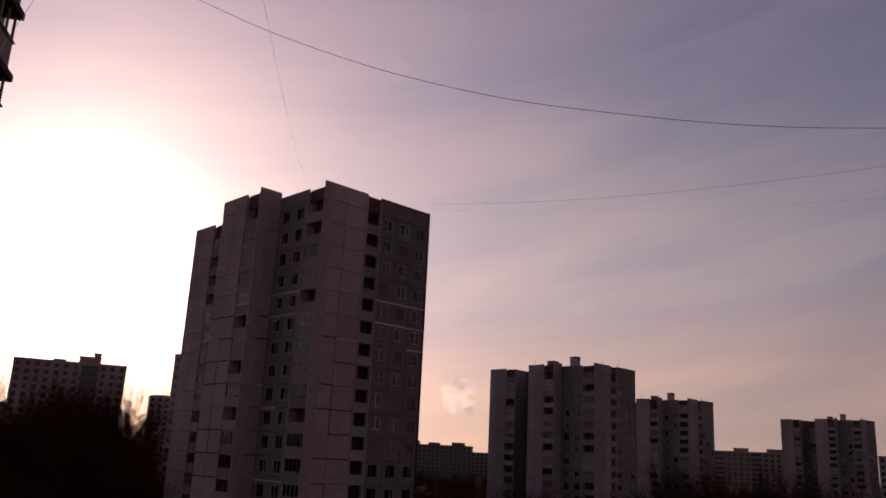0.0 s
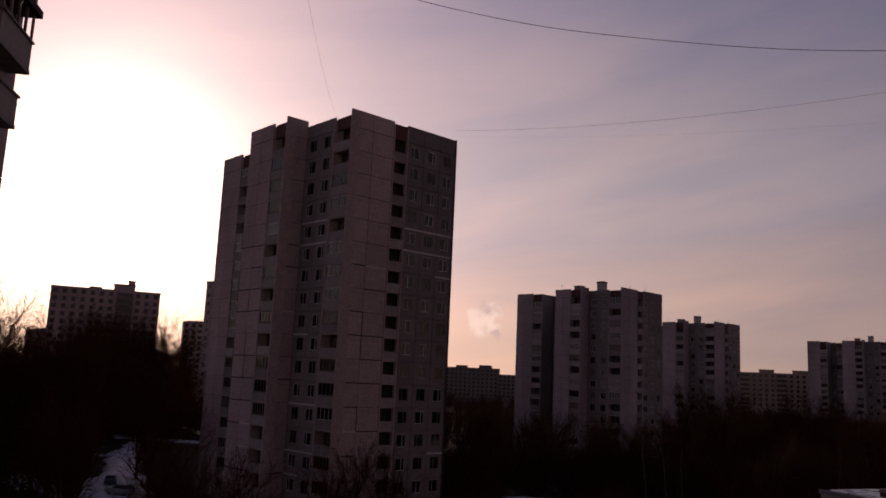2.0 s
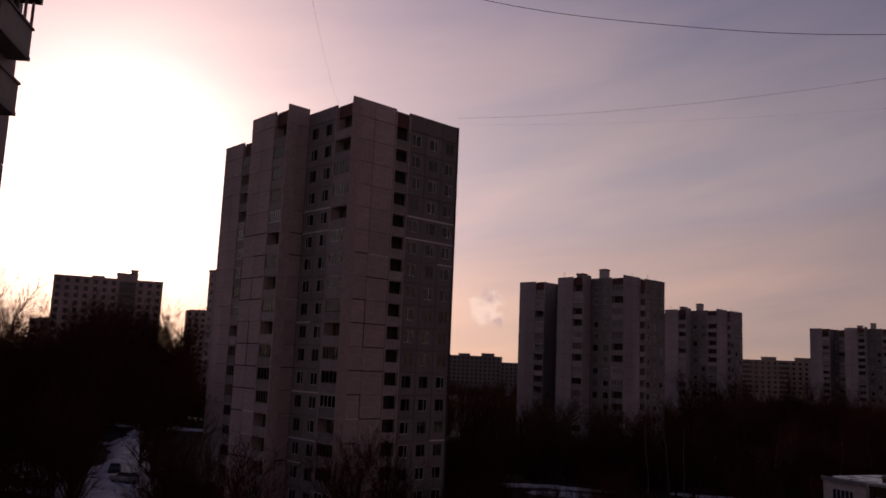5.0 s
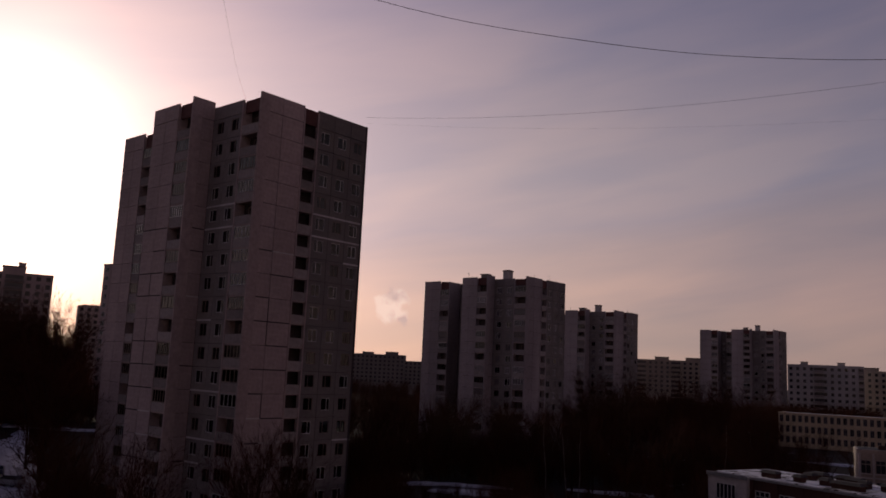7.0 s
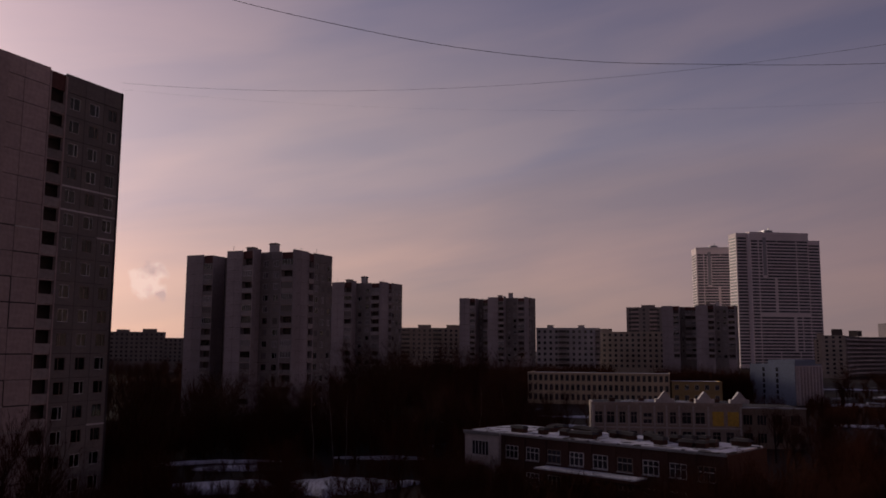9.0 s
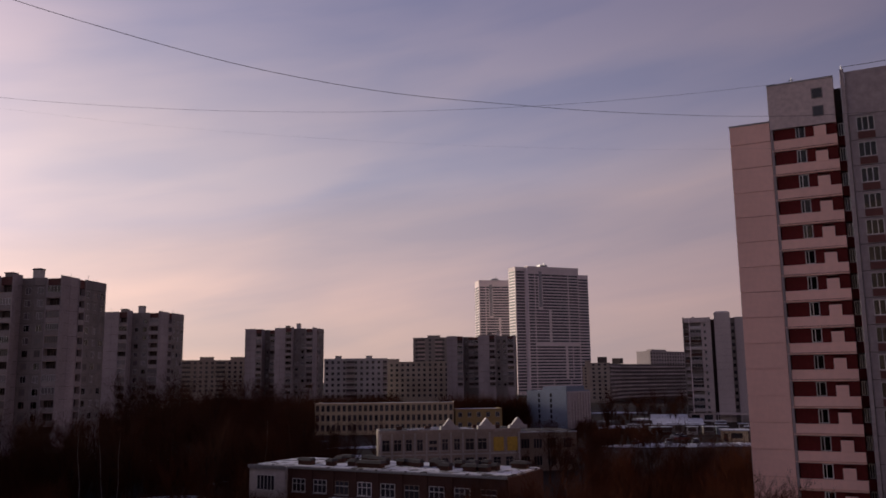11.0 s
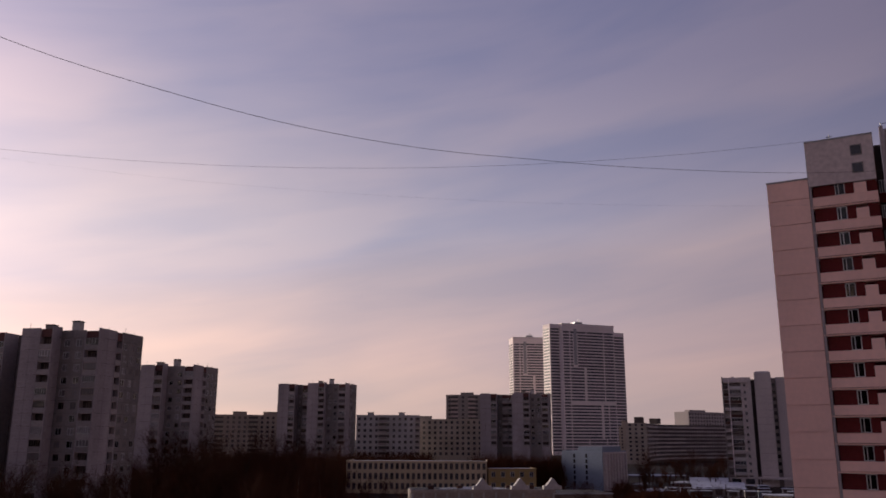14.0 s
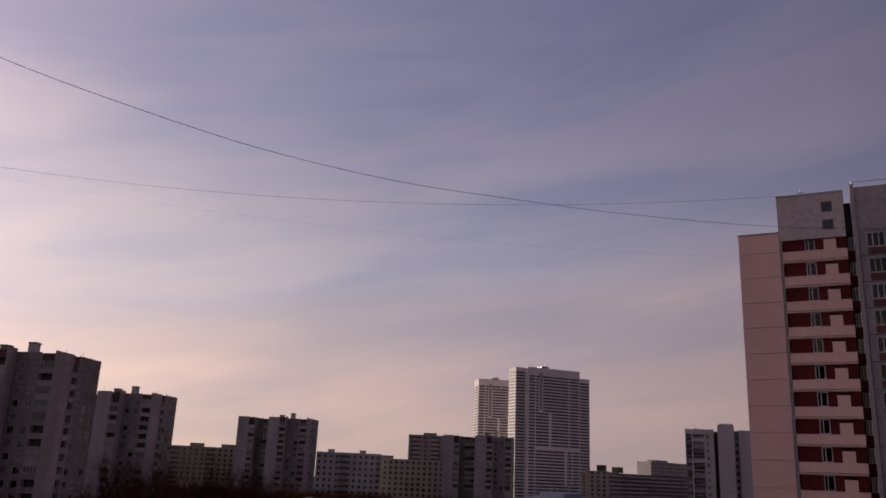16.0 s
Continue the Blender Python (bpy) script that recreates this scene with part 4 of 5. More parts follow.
def gabled_school():
    m, w = facing(82.2, 132.7, 106.0, 120.2)
    ob = thing("gabled_school", m, "off-white two-storey kindergarten with small roof gables", "school")
    z = 8.0
    part("wall", Shape().box(0, 0, -1, w, 11, z), BEIGE, ob)
    part("roof", Shape().box(0.4, 0.4, z, w - 0.4, 10.6, z + 0.1), ROOF, ob)
    rng = random.Random(12)
    for i in range(16):
        x, y, rx, ry = rng.uniform(2, w - 3), rng.uniform(1.6, 9.4), rng.uniform(0.7, 2.6), rng.uniform(0.3, 1.1)
        ring = [(x + rx * r * math.cos(q), y + ry * r * math.sin(q)) for q, r in ((j * math.tau / 9, rng.uniform(0.6, 1.0)) for j in range(9))]
        part("snow_cover", Shape().prism(ring, z + 0.1 + i * 0.004, z + 0.18 + i * 0.004), SNOW, ob)
    for i in range(5):
        x = 3 + i * 5.0 + rng.uniform(-1, 1)
        part("roof_vent", Shape().box(x, 4, z + 0.1, x + rng.uniform(0.6, 1.4), 5, z + 0.8), BRICK, ob)
    part("cornice", Shape().box(-0.25, -0.25, z - 0.35, w + 0.2, -0.01, z + 0.25), BEIGE, ob)
    for x in (13.2, 20.4, 26.6):
        g = part("gable", Shape().prism([(x - 1.7, -0.3), (x + 1.7, -0.3), (x + 1.7, 1.2), (x - 1.7, 1.2)], z + 0.25, z + 0.9).prism([(x - 1.2, -0.25), (x + 1.2, -0.25), (x + 1.2, 1.1), (x - 1.2, 1.1)], z + 0.9, z + 2.3, [(x - 0.1, -0.25), (x + 0.1, -0.25), (x + 0.1, 1.1), (x - 0.1, 1.1)]), OFFWHITE, ob)
    for x in (21.7, 24.4):
        part("yellow_panel", Shape().box(x, -0.12, 4.1, x + 2.0, 0.2, 6.7), YELLOW_PAINT, ob, "yellow painted wall panel")
    part("right_wing", Shape().box(w + 0.01, 2.0, -1, w + 12, 14, 7.2), WING, ob, "brown rendered side wing")
    part("wing_roof", Shape().box(w + 0.2, 2.2, 7.2, w + 11.8, 13.8, 7.32), ROOF, ob)
    for x0, wd in ((0.3, 1.5), (2.5, 1.5), (4.8, 1.2), (6.9, 1.2), (9.2, 1.6), (11.7, 1.2), (14.0, 1.2), (16.2, 1.7), (18.6, 1.8), (21.6, 1.5), (24.0, 1.5)):
        for k in range(2):
            if k and x0 > 21:
                continue
            zz = 0.9 + k * 3.5
            split = ((zz, 0.8), (zz + 1.15, 0.8)) if x0 == 9.2 and k else ((zz, 2.15),)
            for z0, hh in split:
                fr = part("window", cached(("gs_win", wd, hh), lambda: window_frame(wd, hh, (0.5,)), BEIGE), BEIGE, ob, at=pose(x0, -0.09, z0))
                part("pane", cached(("gs_pane", wd, hh), lambda: Shape().box(0.05, 0.035, 0.05, wd - 0.05, 0.05, hh - 0.05), DARKPANE), DARKPANE, fr)
                if hh > 1:
                    part("transom", cached(("gs_bar", wd), lambda: Shape().box(0.06, -0.02, 1.42, wd - 0.06, 0.034, 1.52), BEIGE), BEIGE, fr)
            part("window_ledge", cached(("gs_sill", wd), lambda: Shape().box(-0.1, -0.22, -0.14, wd + 0.1, -0.01, -0.02), OFFWHITE), OFFWHITE, ob, at=pose(x0, 0, zz))
    for x in (0.0, 2.05, 4.25, 6.4, 8.6, 11.1, 13.3, 15.6, 18.15, 20.8, w - 0.3):
        part("pilaster", cached(("gs_pil",), lambda: Shape().box(0, -0.2, -0.5, 0.32, -0.01, z - 0.36), OFFWHITE), OFFWHITE, ob, at=pose(x, 0, 0))
    part("string_course", Shape().box(0, -0.16, 3.55, w, -0.01, 3.8), OFFWHITE, ob)
    for k in range(2):
        for x in (0.7, 3.2, 6.0, 9.2):
            fr = part("window", cached(("gs_wing",), lambda: window_frame(1.75, 1.9, (0.33, 0.66)), WOODFRAME), WOODFRAME, ob, at=pose(w + x, 1.93, 0.9 + k * 3.3))
            part("pane", cached(("gs_wpane",), lambda: Shape().box(0.05, 0.035, 0.05, 1.70, 0.05, 1.85), DARKPANE), DARKPANE, fr)
    part("wing_coping", Shape().box(w + 0.0, 1.85, 7.2, w + 12.1, 2.2, 7.42), SNOW, ob, "snow along the wing's parapet")
    return ob


gabled_school()


def front_school():
    m, w = facing(43.2, 101.8, 58.8, 69.0)
    ob = thing("brick_school", m, "low brown brick school with a snowy flat roof", "school")
    z = 7.0
    part("wall", Shape().box(5.8, 0.6, -1, w, 11, z), BRICK, ob)
    part("white_bay", Shape().box(0, 0, -1, 5.79, 10.5, z), OFFWHITE, ob, "off-white end bay")
    part("roof", Shape().box(0.3, 0.9, z, w - 0.3, 10.7, z + 0.2), ROOF_SNOW, ob, "melting snow on the flat roof")
    part("fascia", Shape().box(5.75, 0.42, z - 0.12, w, 0.59, z + 0.12), METAL, ob)
    part("fascia", Shape().box(-0.15, -0.2, z - 0.25, 5.9, -0.01, z + 0.2), METAL, ob)
    canopy = part("canopy", Shape().box(13, -2.2, 3.3, 27, 0.59, 3.6), BRICK, ob)
    part("snow_cover", Shape().box(13.05, -2.15, 3.6, 26.95, 0.55, 3.75), SNOW, canopy)
    for k in range(2):
        for i in range(9):
            x = 6.6 + i * 3.3
            paint = WHITE if (i + k) % 3 else WOODFRAME
            fr = part("window", cached(("fs_win",), lambda: window_frame(2.0, 1.6, (0.33, 0.66)), paint), paint, ob, at=pose(x, 0.52, 1.0 + k * 3.1))
            part("pane", cached(("fs_pane",), lambda: Shape().box(0.05, 0.035, 0.05, 1.95, 0.05, 1.55), DARKPANE), DARKPANE, fr)
            part("transom", cached(("fs_bar",), lambda: Shape().box(0.07, -0.01, 0.95, 1.93, 0.034, 1.03), WHITE), WHITE, fr)
            part("window_ledge", cached(("fs_sill",), lambda: Shape().box(-0.08, -0.14, -0.12, 2.08, 0.0, -0.01), METAL), METAL, fr)
        fr = part("window", cached(("fs_win2",), lambda: window_frame(2.9, 1.9, (0.2, 0.4, 0.6, 0.8)), WHITE), WHITE, ob, at=pose(1.3, -0.08, 1.0 + k * 3.1))
        part("pane", cached(("fs_pane2",), lambda: Shape().box(0.05, 0.035, 0.05, 2.85, 0.05, 1.85), DARKPANE), DARKPANE, fr)
    for i in range(10):
        part("pier", cached(("fs_pier",), lambda: Shape().box(0, 0.45, -0.5, 0.5, 0.6, z - 0.13), BRICK), BRICK, ob, at=pose(5.9 + i * 3.3, 0, 0))
    rng = random.Random(4)
    for i in range(26):
        x, y = 7 + i * 1.08 + rng.uniform(-0.6, 0.6), rng.uniform(2.0, 9.8)
        s = rng.uniform(0.45, 1.25)
        v = part("roof_vent", Shape().box(x - s * 0.8, y - 0.5, z + 0.2, x + s * 0.8, y + 0.5, z + 0.75), BRICK, ob, "dark roof vent")
        part("vent_cap", Shape().prism([(x - s, y - 0.75), (x + s, y - 0.75), (x + s, y + 0.75), (x - s, y + 0.75)], z + 0.75, z + 1.05, [(x - s * 0.7, y - 0.4), (x + s * 0.7, y - 0.4), (x + s * 0.7, y + 0.4), (x - s * 0.7, y + 0.4)]), ROOF, v)


front_school()

# ---- neighbouring balconies and our own wall ----


def neighbour():
    """The wing beside the window; its wall runs away from the eye and ends at its own origin."""
    ob = thing("neighbour_block", pose(-18.36, 31.87, 0, 0, 0, 101.5), "grey panel wing with brown glazed balconies", "apartment building")
    part("core", Shape().box(-30, 0.16, -1, -0.02, 10, 47), PANEL_C, ob)
    for k in range(17):
        for i in range(4):
            part("wall_panel", cached(("n_panel",), lambda: Shape().box(0.02, 0, 0.02, 3.58, 0.15, 2.73), PANEL), PANEL, ob, at=pose(-3.6 * (i + 1), 0, 0.4 + k * 2.75))
    for k in range(-1, 6):
        closed = k >= 0
        at = pose(-4.3, 0, (29.15 if closed else 29.65) + k * 2.75)
        deep = 0.82 if closed else 0.55
        part("balcony_slab", cached(("n_slab", deep), lambda: Shape().box(-0.05, -deep, 0, 3.35, -0.01, 0.16), PANEL_C), PANEL_C, ob, at=at)
        part("balcony_parapet", cached(("n_par", deep), lambda: Shape().box(0, -deep + 0.02, 0.17, 3.3, -deep + 0.1, 1.25).box(3.2, -deep + 0.1, 0.17, 3.3, -0.01, 1.25).box(0, -deep + 0.1, 0.17, 0.1, -0.01, 1.25), WOODFRAME), WOODFRAME, ob, at=at)
        part("balcony_rail", cached(("n_rail", deep), lambda: Shape().box(-0.03, -deep - 0.05, 1.26, 3.36, -deep + 0.14, 1.34), WOODFRAME), WOODFRAME, ob, at=at)
        if closed:
            for x in (0.02, 0.8, 1.6, 2.4, 3.18):
                part("balcony_post", cached(("n_post",), lambda: Shape().box(0, -0.8, 1.35, 0.1, -0.71, 2.42), WOODFRAME), WOODFRAME, ob, at=at @ pose(x, 0, 0))
            part("balcony_post", cached(("n_back_post",), lambda: Shape().box(3.2, -0.12, 1.35, 3.3, -0.02, 2.42), WOODFRAME), WOODFRAME, ob, at=at)
            part("balcony_roof", cached(("n_roof",), lambda: Shape().box(-0.1, -1.0, 2.43, 3.5, -0.01, 2.72), BRICK), BRICK, ob, at=at)
    return ob


neighbour()
wall = solo("wall_south", Shape().box(-30, -3.2, 0, 40, -2.6, 50), PANEL, "grey panel wall of the block behind the window", "wall", kind="structure")

# ---- cables ----


def cable(points, radius, label):
    cu = bpy.data.curves.new("overhead_cable", "CURVE")
    cu.dimensions, cu.bevel_depth, cu.bevel_resolution, cu.resolution_u = "3D", radius, 1, 10
    sp = cu.splines.new("BEZIER")
    sp.bezier_points.add(len(points) - 1)
    for b, p in zip(sp.bezier_points, points):
        b.co, b.handle_left_type, b.handle_right_type = p, "AUTO", "AUTO"
    cu.materials.append(CABLE)
    return tagged(new("overhead_cable", cu), label, "cable", "overhead cables")


def sagging(a, b, sag, n=12):
    a, b = Vector(a), Vector(b)
    return [a.lerp(b, i / n) - Vector((0, 0, sag * 4 * (i / n) * (1 - i / n))) for i in range(n + 1)]


def strung(a, b, rise):
    """A cable over the line a to b in plan, at the heights given for parts of the way."""
    return [(a[0] + (b[0] - a[0]) * t, a[1] + (b[1] - a[1]) * t, z) for t, z in rise]


cable(strung((-20.0, 40.0), (80.5, 36.5), ((-0.03, 45.5), (0.067, 40.75), (0.12, 38.5), (0.2, 36.2), (0.288, 35.0), (0.40, 34.65), (0.541, 35.9), (0.69, 37.9), (0.82, 40.05), (0.93, 42.2), (1.0, 43.7))), 0.0145, "thick black cable slung between two roofs")
cable(sagging((-2.0, 106.0, 51.0), (76.5, 44.5, 48.2), 3.3), 0.012, "thin black cable slung between tower roofs")
cable(sagging((-2.0, 106.0, 50.2), (76.5, 44.5, 41.2), 2.2), 0.0035, "thin faint cable slung between tower roofs")
cable(sagging((-14.8, 95.5, 50.0), (-2.6, 8.0, 26.5), 3.5), 0.0035, "thin faint cable climbing to a tower roof")
cable(sagging((-18.74, 31.2, 31.1), (-2.7, 9.0, 25.8), 0.15), 0.006, "thin cable running to the neighbouring block")

# ---- trees ----


def bare_tree(height, spread, seed, density, first):
    """Trunk and limbs in one mesh, the fine twigs in another."""
    rng = random.Random(seed)
    limbs, twigs = Shape(), Shape()

    def twig(p, q, r):
        w = (q - p).normalized()
        u = w.orthogonal().normalized() * r
        t = w.cross(u)
        n = len(twigs.v)
        twigs.v.extend(tuple(z) for z in (p + u, p - u * 0.5 + t * 0.86, p - u * 0.5 - t * 0.86, q))
        twigs.f.extend(((n, n + 1, n + 3), (n + 1, n + 2, n + 3), (n + 2, n, n + 3)))

    def grow(p, way, length, radius, depth):
        steps = (4, 3, 2, 1, 1)[depth]
        for i in range(steps):
            q = p + way * (length / steps)
            r2 = radius * 0.82
            if depth < 3:
                (limbs if depth < 2 else twigs).tube(p, q, radius, r2, (7, 5, 3)[depth])
            else:
                twig(p, q, max(radius, 0.018))
            if depth < 4 and (depth > 0 or i >= first):
                for _ in range(density[depth]):
                    base = p.lerp(q, rng.uniform(0.2, 1.0))
                    side = Matrix.Rotation(rng.uniform(0, 2 * math.pi), 3, way) @ way.orthogonal().normalized()
                    w2 = (way + side * rng.uniform(0.5, 1.1) * spread + Vector((0, 0, 0.22))).normalized()
                    grow(base, w2, length * rng.uniform(0.42, 0.66) * (1.15 if depth == 0 else 1), radius * 0.5, depth + 1)
            p, radius = q, r2
            way = (way + Vector((rng.uniform(-1, 1), rng.uniform(-1, 1), rng.uniform(-0.1, 0.6))) * (0.10 if depth == 0 else 0.2)).normalized()

    grow(Vector((0, 0, -0.5)), Vector((0, 0, 1)), height * 0.62, height * 0.015, 0)
    return limbs.mesh("trunk", BARK), twigs.mesh("crown", TWIG)


NEAR_TREES = [bare_tree(15, 1.0, 1, (3, 3, 4, 3), 1), bare_tree(17, 0.85, 2, (3, 3, 4, 3), 1), bare_tree(13, 1.15, 3, (3, 3, 4, 3), 0), bare_tree(18, 0.65, 4, (3, 3, 4, 3), 1)]
FAR_TREES = [bare_tree(16, 1.0, 5, (3, 2, 4, 4), 1), bare_tree(17, 0.8, 6, (3, 2, 4, 4), 1), bare_tree(14, 1.1, 7, (3, 2, 4, 4), 0)]


def grove(count, seed, az, dist, size, kinds, label="bare dark winter tree with fine twigs"):
    rng = random.Random(seed)
    for _ in range(count):
        g, d, k = radians(rng.uniform(*az)), rng.uniform(*dist), rng.uniform(*size)
        trunk, crown = rng.choice(kinds)
        ob = thing("tree", pose(-math.sin(g) * d, math.cos(g) * d, 0, 0, 0, rng.uniform(0, 360)) @ Matrix.Diagonal((k, k, k, 1)), label, "tree", "bare trees")
        part("trunk", trunk, BARK, ob)
        part("crown", crown, TWIG, ob)


grove(16, 1, (24.3, 36), (82, 125), (0.6, 0.95), NEAR_TREES)
grove(36, 2, (24.3, 37), (125, 235), (1.25, 1.6), FAR_TREES)
grove(26, 21, (19.0, 25), (222, 265), (1.45, 1.8), FAR_TREES)
grove(5, 23, (19.6, 21.0), (122, 165), (1.0, 1.3), FAR_TREES)
grove(12, 3, (4, 20), (60, 84), (0.5, 0.8), NEAR_TREES)
grove(26, 4, (-12, 0), (136, 186), (0.6, 0.86), FAR_TREES)
grove(22, 5, (-22, -11), (130, 188), (0.52, 0.8), FAR_TREES)
grove(24, 6, (-27, -15), (200, 285), (0.8, 1.2), FAR_TREES)
grove(18, 7, (-27, -22), (125, 230), (0.5, 0.85), FAR_TREES)
grove(8, 22, (-38, -27), (150, 215), (0.35, 0.5), FAR_TREES)
grove(10, 8, (-47, -39), (200, 214), (0.35, 0.5), FAR_TREES)
grove(18, 9, (-58, -45), (70, 105), (0.35, 0.62), NEAR_TREES)
grove(18, 10, (-64, -46), (108, 170), (0.4, 0.62), FAR_TREES)
grove(16, 11, (-27, -8), (62, 98), (0.35, 0.62), NEAR_TREES)
grove(14, 12, (-46, -26), (56, 72), (0.30, 0.48), NEAR_TREES)


def thicket(name, count, seed, areas, height, blades, width, label):
    """Brushwood and far woods: fans of thin stems, too many to count."""
    rng = random.Random(seed)
    s = Shape()
    for _ in range(count):
        a0, a1, d0, d1 = rng.choice(areas)
        g, d = radians(rng.uniform(a0, a1)), rng.uniform(d0, d1)
        o = Vector((-math.sin(g) * d, math.cos(g) * d, -0.2))
        top = rng.uniform(*height)
        for _ in range(blades):
            f = rng.uniform(0, 2 * math.pi)
            low = rng.uniform(0, 0.55) * top
            out = rng.uniform(0.1, 0.34) * top
            p = o + Vector((math.cos(f) * out * 0.25, math.sin(f) * out * 0.25, low))
            q = o + Vector((math.cos(f) * out, math.sin(f) * out, low + rng.uniform(0.25, 0.45) * top))
            side = Vector((rng.uniform(-1, 1), rng.uniform(-1, 1), 0)).normalized() * width
            n = len(s.v)
            s.v.extend((tuple(p + side), tuple(p - side), tuple(q)))
            s.f.append((n, n + 1, n + 2))
        n = len(s.v)
        s.tube(o, o + Vector((0, 0, top * 0.7)), width * 1.6, width * 0.5, 3)
    return solo(name, s, TWIG, label, "trees", kind="stuff")


thicket("brushwood", 1400, 31, ((-22, -1, 140, 188), (-22, -8, 138, 165), (-30, -22, 120, 190), (24.3, 36, 90, 200), (-2.0, 1.2, 112, 150), (-13, -2, 136, 170)), (5.0, 10.0), 46, 0.035, "brown brushwood under the trees")
thicket("roadside_brush", 900, 34, ((-60, -45, 66, 120), (-62, -46, 110, 150), (-60, -48, 62, 80)), (4.0, 8.5), 46, 0.03, "reddish brown brushwood below the rose tower")
thicket("school_hedge", 760, 35, ((-47, -40, 60, 76), (-44, -34, 62, 74), (-27, -23, 97, 103), (-32, -27, 88, 95), (-37, -32, 82, 88), (-44, -37, 74, 82), (-50, -44, 70, 86), (-24, -20, 92, 112)), (3.6, 6.6), 56, 0.022, "bare brown hedge in front of the school")
thicket("far_woods", 1500, 32, ((-24, 3, 200, 330), (-27, -18, 240, 380), (-33, 4, 380, 560), (17, 40, 220, 330), (-33, -27, 300, 380), (-42, -36, 290, 310)), (9.0, 15.0), 90, 0.075, "dark far woods between the blocks")

thicket("treeline", 260, 33, ((24.3, 38, 150, 260), (18.5, 26, 225, 290)), (19.0, 27.0), 160, 0.06, "dark treeline against the low sun")


def birch(x, y, height, lean, seed):
    rng = random.Random(seed)
    ob = thing("birch", pose(x, y, 0, lean, 0, rng.uniform(0, 360)), "slender pale birch among dark trees", "tree", "birches")
    s, tw = Shape(), Shape()
    s.tube((0, 0, -0.3), (0.25, 0.1, height * 0.3), 0.075, 0.06, 6).tube((0.25, 0.1, height * 0.3), (0.1, -0.15, height * 0.65), 0.06, 0.04, 5).tube((0.1, -0.15, height * 0.65), (0.3, 0.1, height), 0.04, 0.012, 5)
    for i in range(70):
        z = height * rng.uniform(0.35, 0.98)
        g = rng.uniform(0, 6.28)
        r = (height - z) * 0.28 + 0.5
        p, q = Vector((0.05, 0.03, z)), Vector((math.cos(g) * r, math.sin(g) * r, z + rng.uniform(0.2, 1.4)))
        tw.tube(p, q, 0.02, 0.006, 3)
        for _ in range(3):
            w = q + Vector((rng.uniform(-0.5, 0.5), rng.uniform(-0.5, 0.5), rng.uniform(-0.9, 0.2)))
            tw.tube(p.lerp(q, rng.uniform(0.4, 1)), w, 0.012, 0.005, 3)
    part("trunk", s, BIRCH, ob)
    part("crown", tw, TWIG, ob)


for i, (x, y, h, l) in enumerate(((27, 122, 13, 4), (30.5, 123, 12, -7), (33, 126, 11, 9), (52, 118, 12, 5), (62, 128, 11, -4))):
    birch(x, y, h, l, i)

# ---- parked cars ----
PAINTS = [material("dark_blue_car_paint", (0.03, 0.04, 0.08), rough=0.35, bump=0), material("silver_car_paint", (0.32, 0.33, 0.35), rough=0.35, bump=0),
          material("dark_red_car_paint", (0.14, 0.02, 0.02), rough=0.35, bump=0), material("black_car_paint", (0.02, 0.02, 0.022), rough=0.3, bump=0)]


def car(x, y, turn, paint, words):
    ob = thing("parked_car", pose(x, y, 0.2, 0, 0, turn), words, "car", "parked cars")

    def rr(x0, x1, half):
        return [(x0, -half * 0.85), (x0 + 0.25, -half), (x1 - 0.25, -half), (x1, -half * 0.85), (x1, half * 0.85), (x1 - 0.25, half), (x0 + 0.25, half), (x0, half * 0.85)]
    part("body", Shape().prism(rr(-2.2, 2.2, 0.88), 0.28, 0.62).prism(rr(-2.2, 2.2, 0.88), 0.62, 0.92, rr(-2.1, 2.05, 0.80)), paint, ob)
    cab = part("cabin", Shape().prism(rr(-1.9, 1.1, 0.78), 0.92, 1.42, rr(-1.4, 0.35, 0.62)), DARKPANE, ob, "dark glazed cabin")
    part("car_roof", Shape().prism(rr(-1.42, 0.38, 0.64), 1.42, 1.48, rr(-1.25, 0.2, 0.55)), SNOW, cab, "roof dusted with snow")
    for wx in (-1.35, 1.35):
        for wy in (-0.86, 0.70):
            wheel = part("wheel", Shape().tube((wx, wy, 0.31), (wx, wy + 0.16, 0.31), 0.31, 0.31, 14), TYRE, ob)
            part("rim", Shape().tube((wx, wy - 0.01, 0.31), (wx, wy + 0.17, 0.31), 0.18, 0.18, 10), METAL, wheel)


for i, (x, y, turn, p) in enumerate(((-52.6, 127.5, 110, 0), (-46.9, 117.5, 160, 1), (-43.5, 122.5, 150, 3), (-76.0, 139.0, 20, 1), (-74.0, 146.0, 25, 3), (-69.5, 134.0, 20, 2),
                                     (-60.5, 112.0, 15, 3), (-55.5, 108.5, 15, 0), (176, 141, 40, 1), (182, 137, 40, 3), (170, 147, 40, 0), (188, 146, 130, 2), (194, 152, 130, 1))):
    car(x, y, turn, PAINTS[p], ("dark blue", "silver", "dark red", "black")[p] + " parked car dusted with snow")

# dark shed beside the footway
ob = thing("shed", pose(-66.5, 152.0, 0, 0, 0, 20), "dark metal shed beside a snowy footway", "shed")
part("wall", Shape().box(-4.5, -2, -0.2, 0, 2, 3.4), DARKSLAB, ob)
part("roof", Shape().prism([(-4.8, -2.3), (0.3, -2.3), (0.3, 2.3), (-4.8, 2.3)], 3.4, 3.9, [(-4.8, -0.2), (0.3, -0.2), (0.3, 0.2), (-4.8, 0.2)]), ROOF, ob)

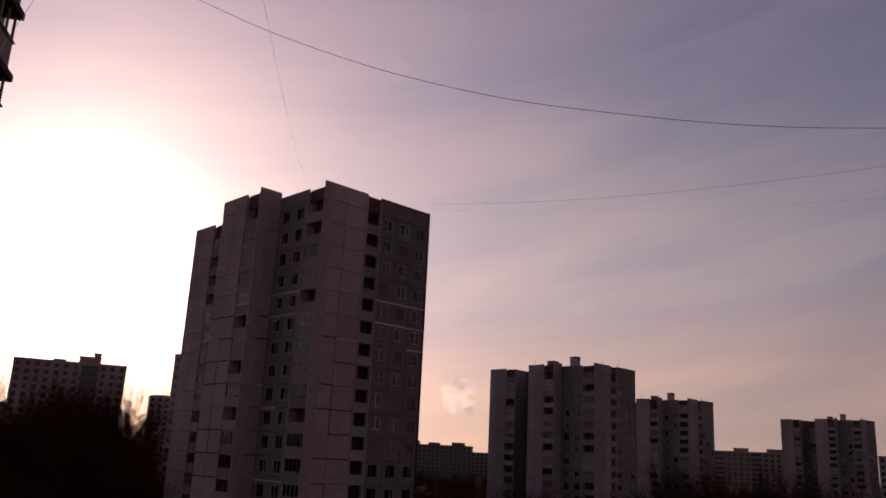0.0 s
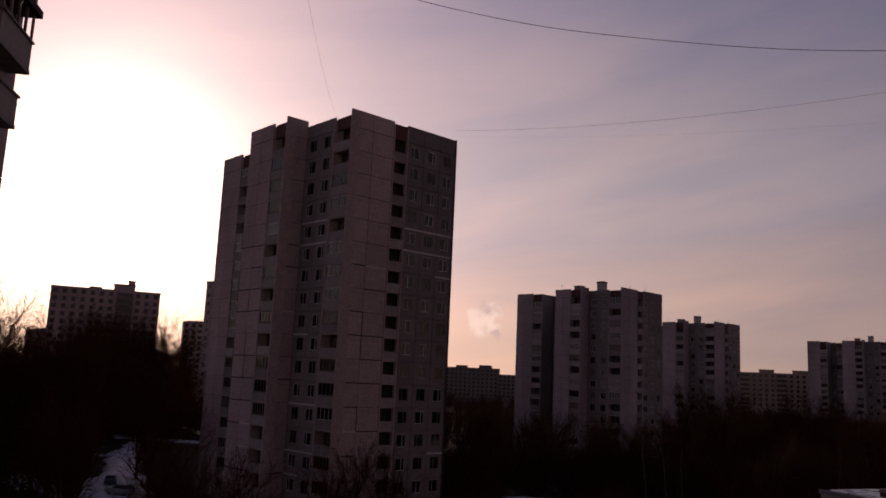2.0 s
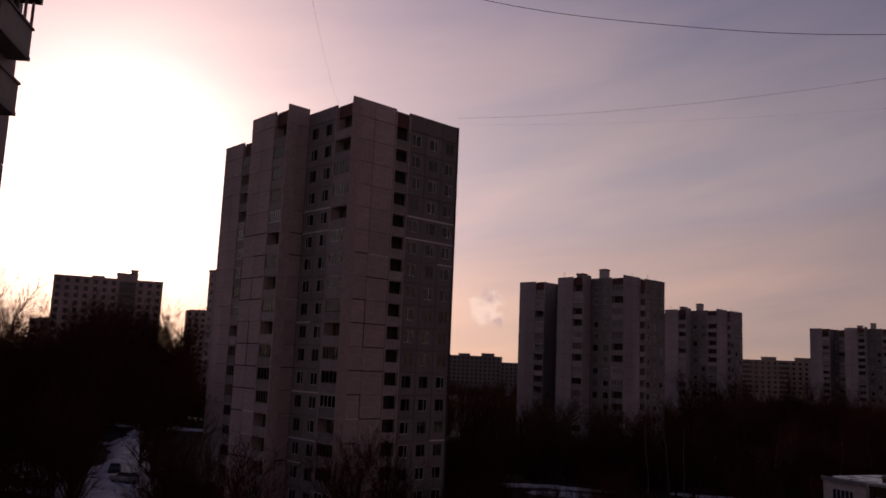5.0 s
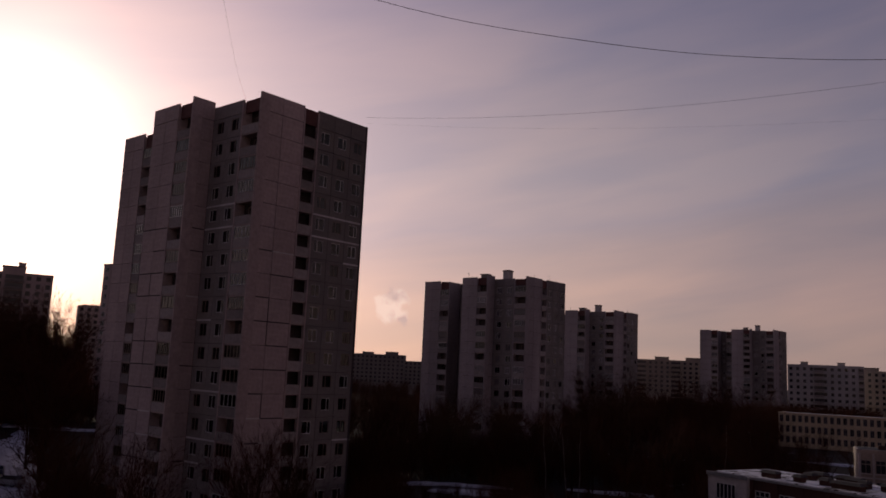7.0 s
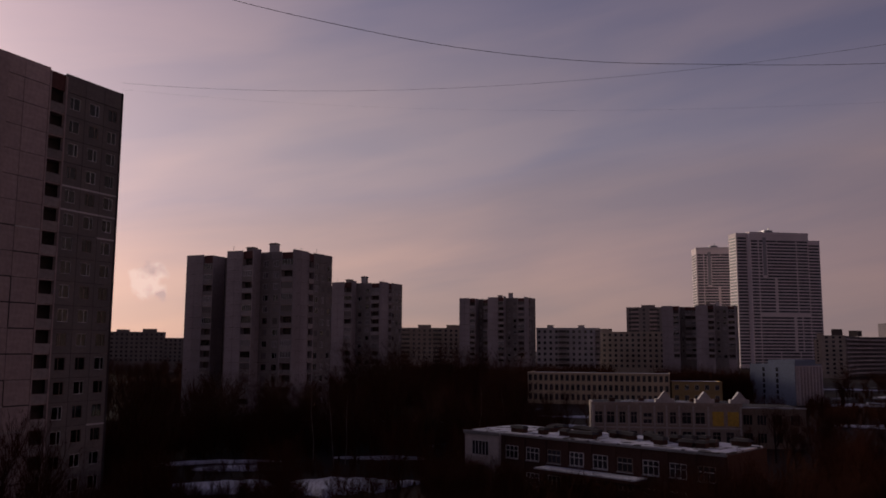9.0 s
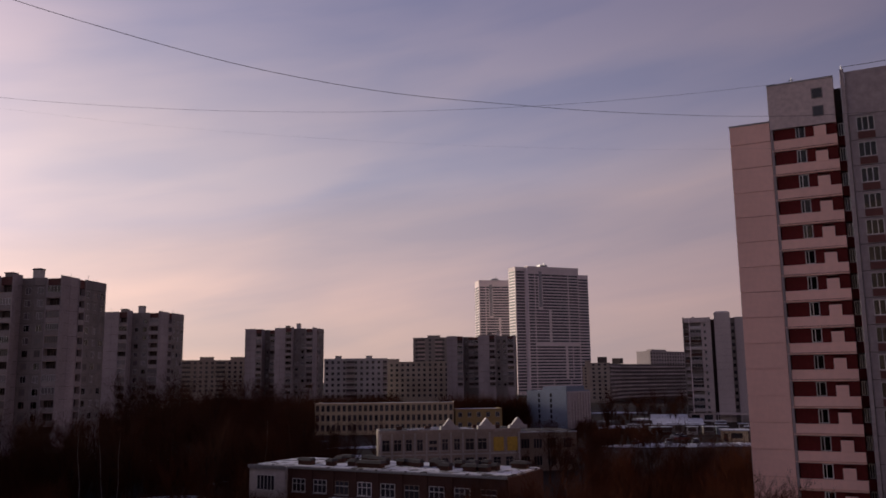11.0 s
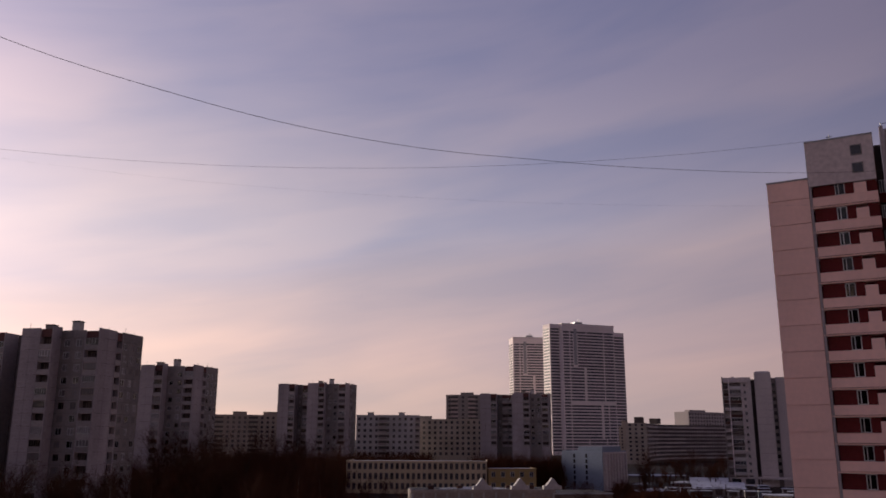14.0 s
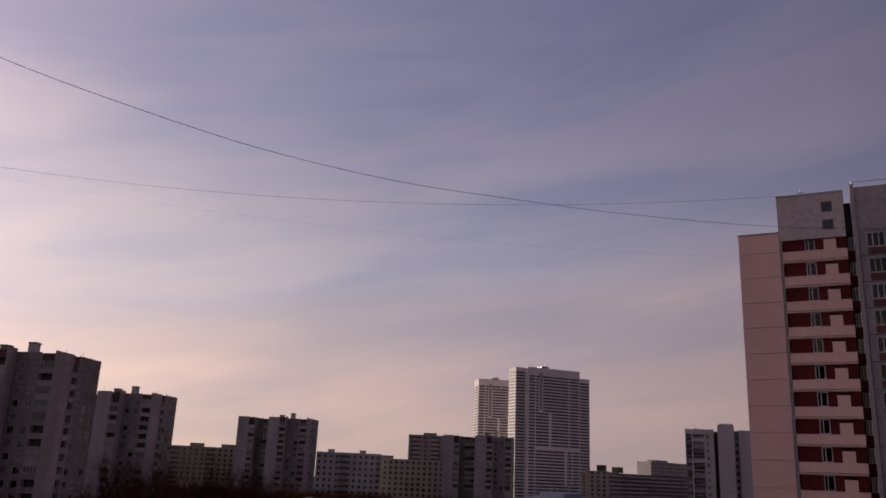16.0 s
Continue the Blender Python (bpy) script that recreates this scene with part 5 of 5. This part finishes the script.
# rows of snowy market stalls
def stall(x, y, turn, paint):
    ob = thing("market_stall", pose(x, y, 0, 0, 0, turn), "small market stall under a snowy lean-to roof", "stall", "market stalls")
    part("wall", Shape().box(0, 0, -0.2, 3.2, 2.2, 2.2), paint, ob)
    part("roof", Shape().prism([(-0.3, -0.7), (3.5, -0.7), (3.5, 2.4), (-0.3, 2.4)], 2.2, 2.35, [(-0.25, -0.6), (3.45, -0.6), (3.45, 2.35), (-0.25, 2.35)]), SNOW, ob)
    part("shutter", Shape().box(0.4, -0.06, 0.9, 2.8, -0.002, 2.0), DARKSLAB, ob)
    part("counter", Shape().box(0.3, -0.45, 0.75, 2.9, -0.07, 0.85), METAL, ob)


for row, (ax, ay, bx, by) in enumerate(((196, 176, 226, 150), (206, 186, 238, 160), (232, 186, 246, 174))):
    for i in range(7 if row < 2 else 4):
        q = (i + 0.5 + 0.25 * math.sin(i * 2.3 + row)) / (7 if row < 2 else 4)
        stall(ax + (bx - ax) * q, ay + (by - ay) * q, -48 + 8 * math.sin(i * 1.7 + row), (PANEL_B, BLUE, BRICK, OFFWHITE)[(i + row) % 4])

# market sheds and a sunlit kiosk
for x, y, w, d, z, turn in ((214, 177, 15, 9, 2.2, -50), (236, 196, 12, 8, 2.2, -50)):
    ob = thing("market_shed", pose(x, y, 0, 0, 0, turn), "low market shed under a snowy pitched roof", "shed", "market sheds")
    part("wall", Shape().box(0, 0, -0.2, w, d, z), PANEL_B, ob)
    part("roof", Shape().prism([(-0.5, -0.6), (w + 0.5, -0.6), (w + 0.5, d + 0.6), (-0.5, d + 0.6)], z, z + 1.9, [(-0.5, d / 2 - 0.1), (w + 0.5, d / 2 - 0.1), (w + 0.5, d / 2 + 0.1), (-0.5, d / 2 + 0.1)]), SNOW, ob)
    for i in range(5):
        part("shutter", Shape().box(0.8 + i * w / 5.2, -0.06, 0.3, 0.8 + i * w / 5.2 + 2.0, 0.05, 2.6), DARKSLAB, ob)
ob = thing("kiosk", pose(194.5, 138.0, 0, 0, 0, -55), "small pale kiosk with a snow-edged roof", "kiosk")
part("wall", Shape().box(0, 0, -0.2, 7, 5, 2.9), CREAM, ob)
part("roof", Shape().box(-0.4, -0.4, 2.9, 7.4, 5.4, 3.2), SNOW, ob)
part("door", Shape().box(0.8, -0.06, 0, 1.8, 0.02, 2.2), DARKPANE, ob)
part("window", Shape().box(2.6, -0.05, 0.9, 5.6, 0.02, 2.3), DARKPANE, ob)

thicket("yard_brush", 380, 36, ((-4, 9, 70, 90), (3, 19, 66, 84), (-3, 0.5, 92, 112)), (3.5, 8.0), 46, 0.026, "bare brown brushwood at the foot of the tower")

thicket("lot_brush", 220, 37, ((-53, -47, 280, 400), (-50, -46, 215, 260), (-51, -45, 225, 300)), (2.5, 5.5), 60, 0.05, "low dark brush round the market lot")
grove(10, 24, (-50, -43), (66, 84), (0.38, 0.6), NEAR_TREES)
grove(8, 25, (-61, -54), (60, 74), (0.35, 0.55), NEAR_TREES)
grove(9, 26, (-46, -38), (62, 74), (0.36, 0.5), NEAR_TREES)
grove(7, 27, (-47, -41.5), (128, 150), (0.4, 0.6), FAR_TREES)
grove(16, 28, (-52.5, -46.5), (290, 385), (0.45, 0.75), FAR_TREES)
grove(13, 29, (-46.5, -36.5), (54, 64), (0.46, 0.62), NEAR_TREES)
thicket("near_brush", 200, 38, ((-25.5, -17.5, 60, 76), (-47, -38, 52, 60)), (4.5, 8.5), 80, 0.02, "russet brushwood in front of the school")
thicket("field_hedge", 240, 39, ((-22, -4, 115, 124), (-12, 2, 96, 102)), (2.2, 4.2), 50, 0.022, "low dark hedge between strips of snow")
